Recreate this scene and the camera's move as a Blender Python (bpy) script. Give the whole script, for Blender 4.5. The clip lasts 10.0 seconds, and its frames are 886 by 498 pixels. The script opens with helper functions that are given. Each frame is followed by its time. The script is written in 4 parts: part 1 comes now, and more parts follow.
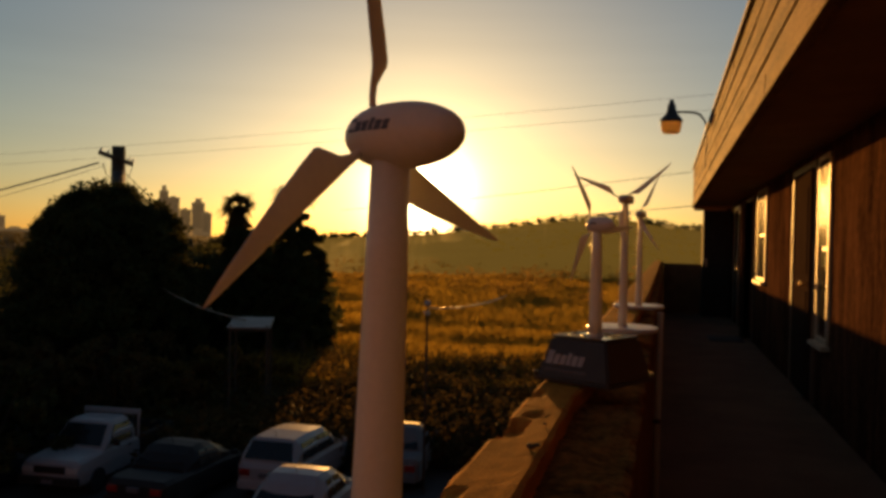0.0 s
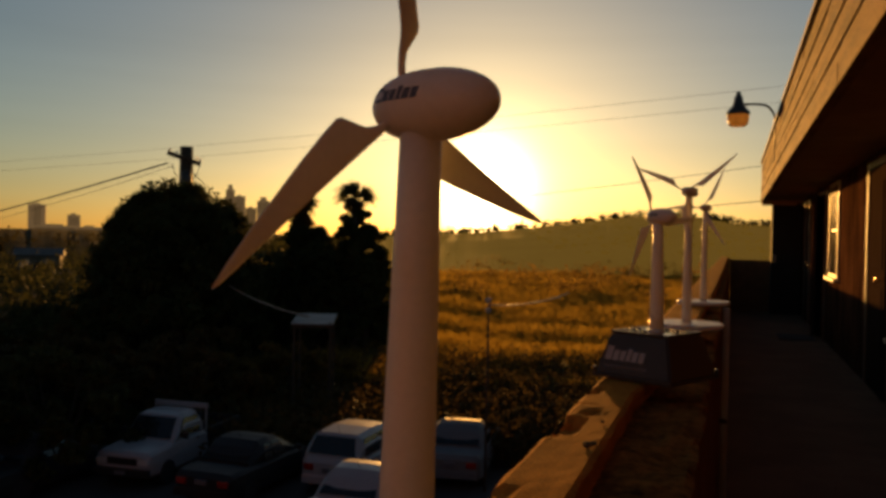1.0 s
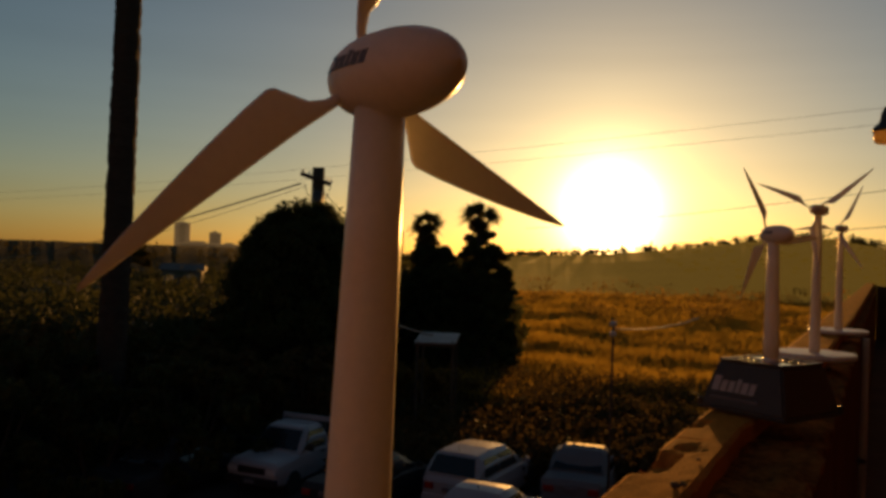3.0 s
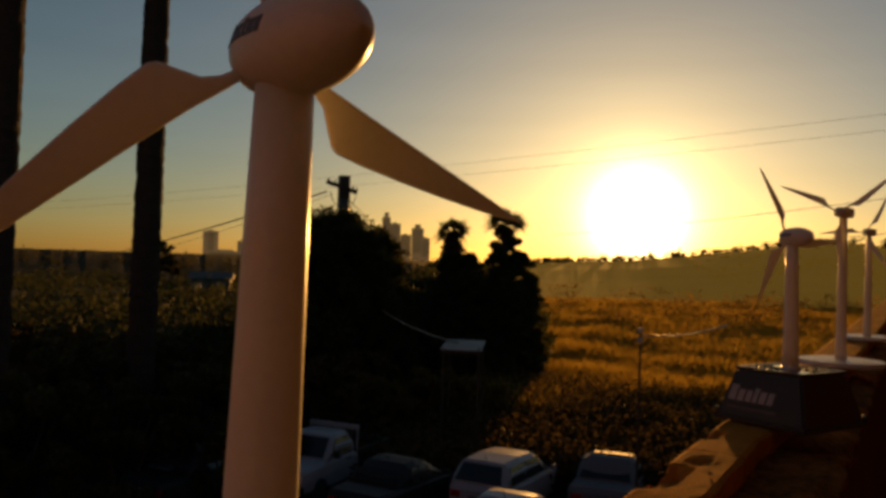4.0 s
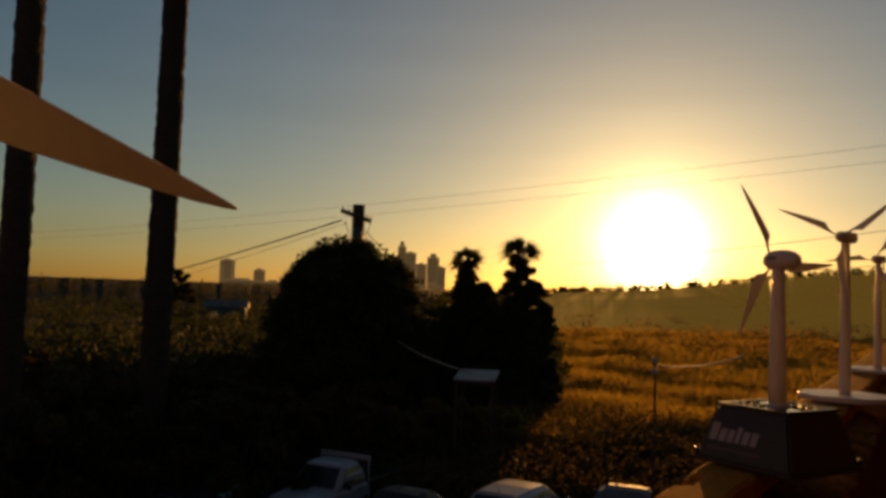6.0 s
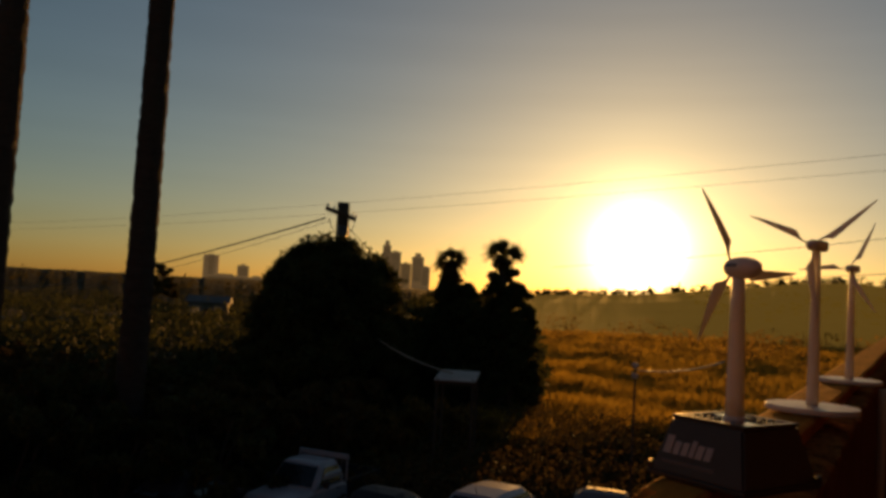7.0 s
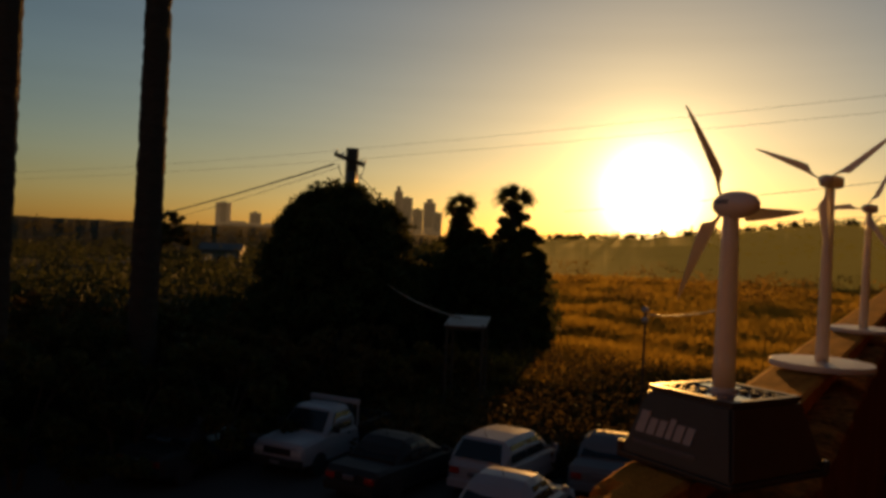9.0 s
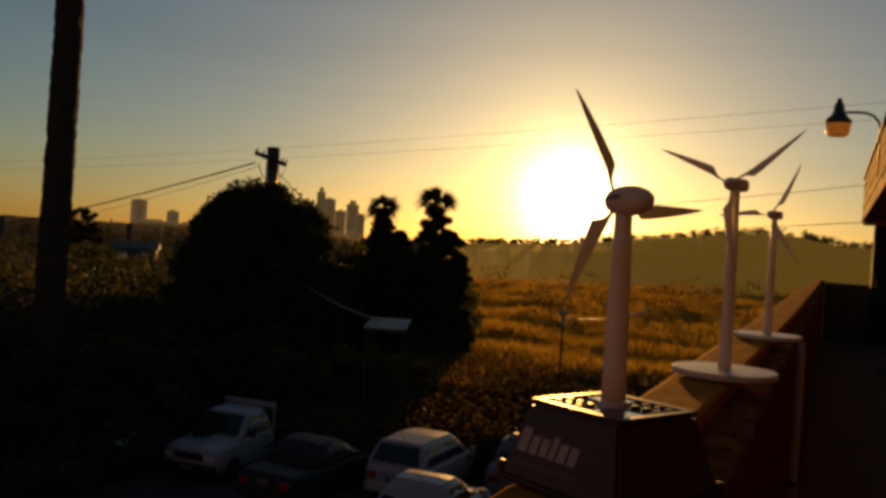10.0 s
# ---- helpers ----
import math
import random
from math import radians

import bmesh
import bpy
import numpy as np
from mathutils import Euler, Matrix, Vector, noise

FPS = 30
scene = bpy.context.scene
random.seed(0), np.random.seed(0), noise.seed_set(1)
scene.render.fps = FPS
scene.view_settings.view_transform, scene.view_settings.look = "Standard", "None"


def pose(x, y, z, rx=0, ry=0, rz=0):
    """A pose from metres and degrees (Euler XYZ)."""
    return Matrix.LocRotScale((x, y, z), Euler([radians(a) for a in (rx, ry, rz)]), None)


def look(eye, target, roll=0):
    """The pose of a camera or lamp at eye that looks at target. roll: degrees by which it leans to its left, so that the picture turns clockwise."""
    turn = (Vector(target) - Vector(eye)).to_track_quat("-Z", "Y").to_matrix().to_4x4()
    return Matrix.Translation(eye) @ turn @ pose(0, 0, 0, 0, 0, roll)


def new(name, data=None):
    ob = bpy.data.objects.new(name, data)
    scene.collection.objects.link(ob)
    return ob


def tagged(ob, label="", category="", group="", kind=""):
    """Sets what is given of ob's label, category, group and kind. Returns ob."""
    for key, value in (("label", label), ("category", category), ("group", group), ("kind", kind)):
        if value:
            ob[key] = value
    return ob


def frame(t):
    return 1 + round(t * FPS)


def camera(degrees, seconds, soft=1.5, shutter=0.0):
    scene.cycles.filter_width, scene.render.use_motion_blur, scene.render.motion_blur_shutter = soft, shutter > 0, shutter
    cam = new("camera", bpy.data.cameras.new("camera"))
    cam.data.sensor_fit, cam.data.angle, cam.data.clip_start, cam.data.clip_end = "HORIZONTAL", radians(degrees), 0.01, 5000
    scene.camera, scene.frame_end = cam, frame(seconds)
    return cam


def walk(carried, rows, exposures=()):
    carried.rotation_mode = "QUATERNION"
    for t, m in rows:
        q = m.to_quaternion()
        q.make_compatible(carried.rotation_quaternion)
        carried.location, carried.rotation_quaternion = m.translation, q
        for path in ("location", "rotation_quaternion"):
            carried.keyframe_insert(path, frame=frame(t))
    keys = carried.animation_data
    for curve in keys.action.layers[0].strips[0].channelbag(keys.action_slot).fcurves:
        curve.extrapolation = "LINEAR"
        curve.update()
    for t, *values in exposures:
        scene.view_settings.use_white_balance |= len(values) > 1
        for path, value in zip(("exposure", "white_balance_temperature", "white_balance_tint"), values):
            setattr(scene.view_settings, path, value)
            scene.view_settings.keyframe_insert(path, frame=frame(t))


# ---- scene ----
cam = camera(55.7, 10.0, soft=3.5)
PATH = [
    (0, (0.093, 0.144, 1.267), (-0.42, 2.077, 1.254), 1.4),
    (0.5, (0.091, 0.149, 1.267), (-0.496, 2.06, 1.239), 1.1),
    (1, (0.096, 0.174, 1.26), (-0.557, 2.065, 1.237), 1.2),
    (1.5, (0.121, 0.191, 1.267), (-0.605, 2.055, 1.285), 1.2),
    (2, (0.127, 0.214, 1.264), (-0.65, 2.057, 1.302), 1.3),
    (2.5, (0.121, 0.234, 1.258), (-0.743, 2.038, 1.279), 1.8),
    (4, (0.135, 0.301, 1.253), (-0.848, 2.043, 1.286), 1.7),
    (4.5, (0.139, 0.329, 1.251), (-0.865, 2.059, 1.287), 1.6),
    (5, (0.147, 0.363, 1.248), (-0.877, 2.081, 1.289), 1.2),
    (5.5, (0.151, 0.394, 1.249), (-0.869, 2.112, 1.325), 1.5),
    (7, (0.176, 0.497, 1.254), (-0.809, 2.235, 1.357), 3.1),
    (7.5, (0.174, 0.531, 1.257), (-0.762, 2.297, 1.318), 2.9),
    (8, (0.158, 0.615, 1.256), (-0.884, 2.319, 1.354), 4.8),
    (8.5, (0.142, 0.661, 1.274), (-0.901, 2.366, 1.332), 2.3),
    (9, (0.157, 0.722, 1.259), (-0.848, 2.451, 1.231), 2.6),
    (9.5, (0.164, 0.78, 1.258), (-0.711, 2.578, 1.242), 3.0),
    (10, (0.157, 0.835, 1.255), (-0.685, 2.648, 1.243), 3.5),
]
walk(cam, [(t, look(eye, target, roll)) for t, eye, target, roll in PATH], exposures=((0.0, 0.35), (1.5, 0.2), (2.5, 0.1), (4.0, 0.0), (10.0, 0.0)))

# ---- light ----
SUN_AZ, SUN_EL = 16.45, 3.45
to_sun = Vector((-math.sin(radians(SUN_AZ)) * math.cos(radians(SUN_EL)), math.cos(radians(SUN_AZ)) * math.cos(radians(SUN_EL)), math.sin(radians(SUN_EL))))
sun = new("sun", bpy.data.lights.new("sun", "SUN"))
sun.data.energy, sun.data.angle, sun.data.color = 5.0, radians(0.6), (1.0, 0.45, 0.09)
sun.matrix_world = look((0, 0, 40), Vector((0, 0, 40)) - to_sun)
scene.view_settings.exposure = 0.0

world = bpy.data.worlds.new("evening_sky")
scene.world = world
world.use_nodes = True
wn, wl = world.node_tree.nodes, world.node_tree.links
wn.clear()
sky = wn.new("ShaderNodeTexSky")
sky.sky_type = "NISHITA"
sky.sun_disc = False
sky.sun_elevation, sky.sun_rotation = radians(SUN_EL), radians(-SUN_AZ)
sky.altitude, sky.air_density, sky.dust_density, sky.ozone_density = 100, 1.0, 0.6, 2.0
coord = wn.new("ShaderNodeTexCoord")
norm = wn.new("ShaderNodeVectorMath")
norm.operation = "NORMALIZE"
wl.new(coord.outputs["Generated"], norm.inputs[0])
dotp = wn.new("ShaderNodeVectorMath")
dotp.operation = "DOT_PRODUCT"
dotp.inputs[1].default_value = to_sun
wl.new(norm.outputs[0], dotp.inputs[0])


def wmath(op, a, b):
    n = wn.new("ShaderNodeMath")
    n.operation = op
    for i, v in enumerate((a, b)):
        if isinstance(v, (int, float)):
            n.inputs[i].default_value = v
        else:
            wl.new(v, n.inputs[i])
    return n.outputs[0]


def wcolor(fac, color):
    n = wn.new("ShaderNodeVectorMath")
    n.operation = "SCALE"
    n.inputs[0].default_value = color
    wl.new(fac, n.inputs[3])
    return n.outputs[0]


def wadd(a, b):
    n = wn.new("ShaderNodeVectorMath")
    n.operation = "ADD"
    wl.new(a, n.inputs[0])
    wl.new(b, n.inputs[1])
    return n.outputs[0]


# the sun's aureole: forward scattering in the dusty evening air, falling off with the angle from the sun
cosang = wmath("MAXIMUM", dotp.outputs["Value"], 0.0)
AUREOLE = ((3200.0, 14.0, (1.0, 0.86, 0.55)), (900.0, 5.0, (1.0, 0.80, 0.42)), (260.0, 0.75, (1.0, 0.72, 0.22)), (50.0, 0.29, (1.0, 0.68, 0.22)), (9.0, 0.07, (1.0, 0.70, 0.36)))
SKY_STRENGTH = 0.072
glow = None
for power, gain, tint in AUREOLE:
    term = wcolor(wmath("MULTIPLY", wmath("POWER", cosang, power), gain / SKY_STRENGTH), tint)
    glow = term if glow is None else wadd(glow, term)
streak_map = wn.new("ShaderNodeMapping")
streak_map.inputs["Scale"].default_value = (1.6, 1.6, 26.0)
wl.new(norm.outputs[0], streak_map.inputs[0])
streaks = wn.new("ShaderNodeTexNoise")
streaks.inputs["Scale"].default_value, streaks.inputs["Detail"].default_value = 1.3, 3
wl.new(streak_map.outputs[0], streaks.inputs["Vector"])
veil = wmath("ADD", wmath("MULTIPLY", streaks.outputs["Fac"], 0.12), 0.94)
thin_cloud = wn.new("ShaderNodeVectorMath")
thin_cloud.operation = "SCALE"
wl.new(wadd(sky.outputs[0], glow), thin_cloud.inputs[0])
wl.new(veil, thin_cloud.inputs[3])
total = thin_cloud.outputs[0]
bg = wn.new("ShaderNodeBackground")
bg.inputs["Strength"].default_value = SKY_STRENGTH
wl.new(total, bg.inputs["Color"])
wout = wn.new("ShaderNodeOutputWorld")
wl.new(bg.outputs[0], wout.inputs["Surface"])


# ---- materials ----
def material(name, color, rough=0.6, metal=0.0, vary=0.25, scale=6.0, fine=60.0, bump=0.0, second=None, specular=0.5, stretch=(1, 1, 1), per_object=0.0, translucent=0.0, transmission=0.0, haze_glow=None):
    """Two noises, coarse and fine, vary the colour, the roughness and the relief."""
    m = bpy.data.materials.new(name)
    m.use_nodes = True
    n, l = m.node_tree.nodes, m.node_tree.links
    p = n["Principled BSDF"]
    p.inputs["Metallic"].default_value = metal
    p.inputs["Specular IOR Level"].default_value = specular
    p.inputs["Transmission Weight"].default_value = transmission
    tc = n.new("ShaderNodeTexCoord")
    mp = n.new("ShaderNodeMapping")
    mp.inputs["Scale"].default_value = stretch
    l.new(tc.outputs["Object"], mp.inputs[0])
    coarse, grain = n.new("ShaderNodeTexNoise"), n.new("ShaderNodeTexNoise")
    for tex, s, d in ((coarse, scale, 4), (grain, fine, 6)):
        tex.inputs["Scale"].default_value, tex.inputs["Detail"].default_value, tex.inputs["Roughness"].default_value = s, d, 0.6
        l.new(mp.outputs[0], tex.inputs["Vector"])
    add = n.new("ShaderNodeMath")
    add.operation = "ADD"
    l.new(coarse.outputs["Fac"], add.inputs[0])
    l.new(grain.outputs["Fac"], add.inputs[1])
    ramp = n.new("ShaderNodeValToRGB")
    half = n.new("ShaderNodeMath")
    half.operation = "MULTIPLY"
    half.inputs[1].default_value = 0.5
    l.new(add.outputs[0], half.inputs[0])
    fac = half.outputs[0]
    if per_object:
        info = n.new("ShaderNodeObjectInfo")
        sc = n.new("ShaderNodeMath")
        sc.operation = "MULTIPLY_ADD"
        l.new(info.outputs["Random"], sc.inputs[0])
        sc.inputs[1].default_value = per_object
        l.new(fac, sc.inputs[2])
        off = n.new("ShaderNodeMath")
        off.operation = "SUBTRACT"
        l.new(sc.outputs[0], off.inputs[0])
        off.inputs[1].default_value = per_object / 2
        fac = off.outputs[0]
    l.new(fac, ramp.inputs[0])
    dark = tuple(c * (1 - vary) for c in (second or color))
    light = tuple(min(1, c * (1 + vary)) for c in color)
    ramp.color_ramp.elements[0].position, ramp.color_ramp.elements[1].position = 0.36, 0.64
    ramp.color_ramp.elements[0].color, ramp.color_ramp.elements[1].color = (*dark, 1), (*light, 1)
    l.new(ramp.outputs[0], p.inputs["Base Color"])
    rr = n.new("ShaderNodeMapRange")
    rr.inputs["To Min"].default_value, rr.inputs["To Max"].default_value = max(0.02, rough - 0.1), min(1, rough + 0.1)
    l.new(grain.outputs["Fac"], rr.inputs["Value"])
    l.new(rr.outputs[0], p.inputs["Roughness"])
    if bump:
        b = n.new("ShaderNodeBump")
        b.inputs["Strength"].default_value, b.inputs["Distance"].default_value = min(1.0, bump * 60), bump
        l.new(add.outputs[0], b.inputs["Height"])
        l.new(b.outputs[0], p.inputs["Normal"])
    # emission that paints distance haze onto far surfaces
    if haze_glow:
        p.inputs["Emission Color"].default_value, p.inputs["Emission Strength"].default_value = (*haze_glow, 1), 1.0
    if translucent:
        tr, mix = n.new("ShaderNodeBsdfTranslucent"), n.new("ShaderNodeMixShader")
        l.new(ramp.outputs[0], tr.inputs["Color"])
        mix.inputs[0].default_value = translucent
        l.new(p.outputs[0], mix.inputs[1])
        l.new(tr.outputs[0], mix.inputs[2])
        l.new(mix.outputs[0], n["Material Output"].inputs["Surface"])
    return m


WHITE_PLASTIC = material("white_plastic", (0.78, 0.74, 0.68), 0.38, vary=0.05, scale=30, fine=300, translucent=0.15)
DARK_PLASTIC = material("dark_grey_plastic", (0.026, 0.024, 0.022), 0.42, vary=0.2, scale=40, fine=500, bump=0.0002)
SOLAR_CELL = material("solar_cell", (0.03, 0.04, 0.08), 0.12, vary=0.3, scale=60, fine=200)
LOGO_WHITE = material("logo_white", (0.36, 0.36, 0.36), 0.5, vary=0.1, scale=80, fine=400)
LOGO_GREY = material("logo_grey", (0.10, 0.11, 0.13), 0.5, vary=0.1, scale=80, fine=400)
OLD_WOOD = material("weathered_plank", (0.54, 0.23, 0.036), 0.9, specular=0.005, vary=0.3, scale=9, fine=220, bump=0.003, second=(0.38, 0.145, 0.022), stretch=(3, 0.6, 3))
CRUMBLED = material("crumbled_stucco", (0.28, 0.115, 0.025), 0.92, specular=0.0, vary=0.5, scale=14, fine=80, bump=0.008, second=(0.10, 0.05, 0.022))
STUCCO_OUT = material("parapet_stucco", (0.20, 0.105, 0.05), 0.92, specular=0.0, vary=0.25, scale=5, fine=120, bump=0.003)
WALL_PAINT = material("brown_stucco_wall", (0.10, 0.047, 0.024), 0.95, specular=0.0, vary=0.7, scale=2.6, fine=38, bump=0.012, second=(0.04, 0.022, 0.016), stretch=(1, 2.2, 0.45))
FASCIA_WOOD = material("cedar_fascia", (0.24, 0.14, 0.055), 0.9, specular=0.12, vary=0.55, scale=4, fine=60, bump=0.010, second=(0.13, 0.075, 0.035), stretch=(2, 0.35, 2.5), per_object=0.12)
SOFFIT_PAINT = material("soffit_paint", (0.32, 0.21, 0.11), 0.9, specular=0.15, vary=0.2, scale=3, fine=50, bump=0.002)
FLOOR_COAT = material("walkway_coating", (0.19, 0.115, 0.065), 0.92, specular=0.15, vary=0.3, scale=1.6, fine=60, bump=0.003)
TRIM_CREAM = material("cream_trim", (0.55, 0.45, 0.30), 0.55, vary=0.12, scale=6, fine=80)
TRIM_BROWN = material("brown_trim", (0.20, 0.13, 0.075), 0.6, vary=0.2, scale=6, fine=80)
DOOR_DARK = material("dark_brown_door", (0.05, 0.032, 0.022), 0.85, specular=0.0, vary=0.25, scale=4, fine=60, stretch=(1, 4, 0.5))
BRASS = material("brass", (0.75, 0.52, 0.2), 0.25, metal=1.0, vary=0.1, scale=40, fine=200)
CABINET_PAINT = material("dark_cabinet_paint", (0.045, 0.034, 0.026), 0.85, specular=0.12, vary=0.25, scale=8, fine=120)
DARK_METAL = material("dark_metal", (0.06, 0.055, 0.05), 0.45, metal=0.6, vary=0.25, scale=20, fine=150)
GALV = material("galvanised_metal", (0.42, 0.40, 0.37), 0.4, metal=0.9, vary=0.2, scale=15, fine=120)
PALM_BARK = material("palm_bark", (0.055, 0.042, 0.032), 0.95, vary=0.4, scale=5, fine=40, bump=0.02, stretch=(1, 1, 4), specular=0.15)
POLE_WOOD = material("pole_wood", (0.07, 0.05, 0.035), 0.9, vary=0.3, scale=3, fine=40, bump=0.006, stretch=(3, 3, 0.4), specular=0.2)
# translucent gold blades that brighten the ground in place of glare
GLARE_GRASS = material("glare_dry_grass", (0.33, 0.21, 0.03), 0.7, vary=0.15, scale=0.3, fine=5, second=(0.27, 0.17, 0.026), translucent=0.75, specular=0.1)
LEAF = material("tree_leaf", (0.07, 0.07, 0.022), 0.75, vary=0.35, scale=0.6, fine=8, second=(0.035, 0.04, 0.015), translucent=0.35, specular=0.08)
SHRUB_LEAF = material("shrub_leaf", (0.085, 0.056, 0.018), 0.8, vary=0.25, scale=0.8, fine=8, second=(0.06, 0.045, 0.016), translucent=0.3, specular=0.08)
# lighter copy of the shrub leaf, with low sunlight put into its colour
SUNLIT_LEAF = material("sunlit_shrub_leaf", (0.20, 0.12, 0.028), 0.75, vary=0.35, scale=0.8, fine=8, second=(0.10, 0.07, 0.02), translucent=0.65, specular=0.08)
FAR_LEAF = material("far_foliage", (0.08, 0.065, 0.02), 0.75, vary=0.35, scale=0.05, fine=0.6, translucent=0.25, specular=0.08)
ASPHALT = material("lot_asphalt", (0.045, 0.042, 0.04), 0.85, vary=0.3, scale=0.5, fine=30, bump=0.004)
EARTH = material("dry_ground", (0.09, 0.07, 0.035), 0.95, specular=0.05, vary=0.4, scale=0.05, fine=2.0, bump=0.02, second=(0.06, 0.055, 0.03))
# the ridge's sunward haze is put in as an even warm emission
HAZED_HILL = material("hazed_hill", (0.05, 0.04, 0.015), 1.0, specular=0.02, haze_glow=(0.10, 0.052, 0.006), vary=0.4, scale=0.03, fine=0.5, second=(0.05, 0.045, 0.022))
# hill copy for the side away from the sun: darker, no haze glow
UNHAZED_SLOPE = material("unhazed_slope", (0.03, 0.027, 0.014), 1.0, specular=0.02, vary=0.4, scale=0.03, fine=0.5)
# both skyline materials glow faintly to paint in the haze before the towers
HAZED_CONCRETE = material("hazed_skyline", (0.16, 0.15, 0.15), 0.8, haze_glow=(0.095, 0.052, 0.017), vary=0.15, scale=0.02, fine=0.3)
HAZED_GLASS = material("hazed_skyline_glass", (0.06, 0.065, 0.075), 0.25, haze_glow=(0.055, 0.030, 0.010), vary=0.2, scale=0.05, fine=0.5)
HOUSE_WALL = material("house_stucco", (0.14, 0.12, 0.10), 0.85, vary=0.2, scale=0.8, fine=20)
ROOFING = material("roof_felt", (0.12, 0.10, 0.09), 0.8, vary=0.3, scale=1, fine=20)
SHED_ROOF = material("shed_sheet_metal", (0.27, 0.26, 0.24), 0.6, metal=0.3, vary=0.2, scale=2, fine=20)
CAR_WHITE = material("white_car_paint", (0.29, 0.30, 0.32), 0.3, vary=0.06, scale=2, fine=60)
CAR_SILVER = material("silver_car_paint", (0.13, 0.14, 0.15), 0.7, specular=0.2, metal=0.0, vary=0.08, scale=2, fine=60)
CAR_DARK = material("dark_car_paint", (0.02, 0.02, 0.021), 0.5, specular=0.25, vary=0.15, scale=2, fine=60)
CAR_GLASS = material("car_glass", (0.012, 0.014, 0.016), 0.08, vary=0.1, scale=3, fine=30)
RUBBER = material("tyre_rubber", (0.02, 0.02, 0.02), 0.85, vary=0.2, scale=20, fine=100)
ALLOY = material("wheel_alloy", (0.4, 0.4, 0.41), 0.35, metal=0.9, vary=0.1, scale=20, fine=100)
LIGHT_RED = material("tail_lamp_red", (0.25, 0.015, 0.012), 0.2, vary=0.1, scale=20, fine=90)
LIGHT_CLEAR = material("headlamp_clear", (0.5, 0.5, 0.5), 0.15, vary=0.1, scale=20, fine=90)
CABLE = material("cable_black", (0.03, 0.028, 0.026), 0.7, vary=0.2, scale=5, fine=50)
CABLE_PALE = material("cable_weathered", (0.22, 0.17, 0.12), 0.5, vary=0.2, scale=5, fine=50)
LAMP_GLASS = material("lamp_glass", (0.9, 0.70, 0.36), 0.25, vary=0.05, scale=20, fine=90, translucent=0.85)
WINDOW_GLASS = material("window_glass", (0.03, 0.032, 0.03), 0.04, vary=0.1, scale=0.7, fine=9, specular=0.9)


# ---- building blocks ----
def part(name, bm, mat, parent=None, label="", smooth=False):
    me = bpy.data.meshes.new(name)
    bm.normal_update()
    bm.to_mesh(me)
    bm.free()
    me.materials.append(mat)
    if smooth:
        for f in me.polygons:
            f.use_smooth = True
    ob = new(name, me)
    if parent is not None:
        ob.parent = parent
    if label:
        ob["label"] = label
    return ob


def thing(name, label, category, m=None, group=""):
    ob = new(name)
    ob.empty_display_size = 0.1
    if m is not None:
        ob.matrix_basis = m
    return tagged(ob, label, category, group)


def structure(name, bm, mat, label=""):
    return tagged(part(name, bm, mat, None, label), kind="structure")


def box(bm, a, b, bevel=0.0):
    r = bmesh.ops.create_cube(bm, size=1)
    vs = r["verts"]
    for v in vs:
        v.co = Vector([(a[i] + b[i]) / 2 + v.co[i] * (b[i] - a[i]) for i in range(3)])
    if bevel:
        es = list({e for v in vs for e in v.link_edges})
        bmesh.ops.bevel(bm, geom=es, offset=bevel, segments=2, affect="EDGES", profile=0.6)
    return bm


def boxes(*pairs, bevel=0.0):
    bm = bmesh.new()
    for a, b in pairs:
        box(bm, a, b, bevel)
    return bm


def ring(bm, c, u, v, ru, rv, seg, phase=0.0):
    return [bm.verts.new(c + u * (ru * math.cos(2 * math.pi * i / seg + phase)) + v * (rv * math.sin(2 * math.pi * i / seg + phase))) for i in range(seg)]


def bridge(bm, r0, r1):
    n = len(r0)
    for i in range(n):
        bm.faces.new((r0[i], r0[(i + 1) % n], r1[(i + 1) % n], r1[i]))


def rod(bm, pts, radii, seg=10):
    """A tube through the points, with a radius at each."""
    pts = [Vector(p) for p in pts]
    if isinstance(radii, (int, float)):
        radii = [radii] * len(pts)
    rings = []
    for i, p in enumerate(pts):
        d = (pts[min(i + 1, len(pts) - 1)] - pts[max(i - 1, 0)]).normalized()
        u = d.cross(Vector((0, 0, 1)) if abs(d.z) < 0.95 else Vector((0, 1, 0))).normalized()
        rings.append(ring(bm, p, u, d.cross(u), radii[i], radii[i], seg))
    for a, b in zip(rings, rings[1:]):
        bridge(bm, a, b)
    bm.faces.new(rings[0][::-1])
    bm.faces.new(rings[-1])
    return bm


def lathe(bm, profile, seg=32, axis="z"):
    """Turns a profile of (radius, height) round the z or y axis."""
    rings = []
    for r, h in profile:
        if axis == "z":
            rings.append(ring(bm, Vector((0, 0, h)), Vector((1, 0, 0)), Vector((0, 1, 0)), max(r, 1e-5), max(r, 1e-5), seg))
        else:
            rings.append(ring(bm, Vector((0, h, 0)), Vector((1, 0, 0)), Vector((0, 0, 1)), max(r, 1e-5), max(r, 1e-5), seg))
    for a, b in zip(rings, rings[1:]):
        bridge(bm, a, b)
    bm.faces.new(rings[0][::-1])
    bm.faces.new(rings[-1])
    bmesh.ops.recalc_face_normals(bm, faces=bm.faces)
    return bm


def prism(bm, outline, lo, hi, axis=0):
    """A closed outline in the other two axes, run from lo to hi along the axis."""
    def put(p, t):
        c = list(p)
        c.insert(axis, t)
        return bm.verts.new(c)
    a, b = [put(p, lo) for p in outline], [put(p, hi) for p in outline]
    bridge(bm, a, b)
    bm.faces.new(a[::-1])
    bm.faces.new(b)
    bmesh.ops.recalc_face_normals(bm, faces=bm.faces)
    return bm


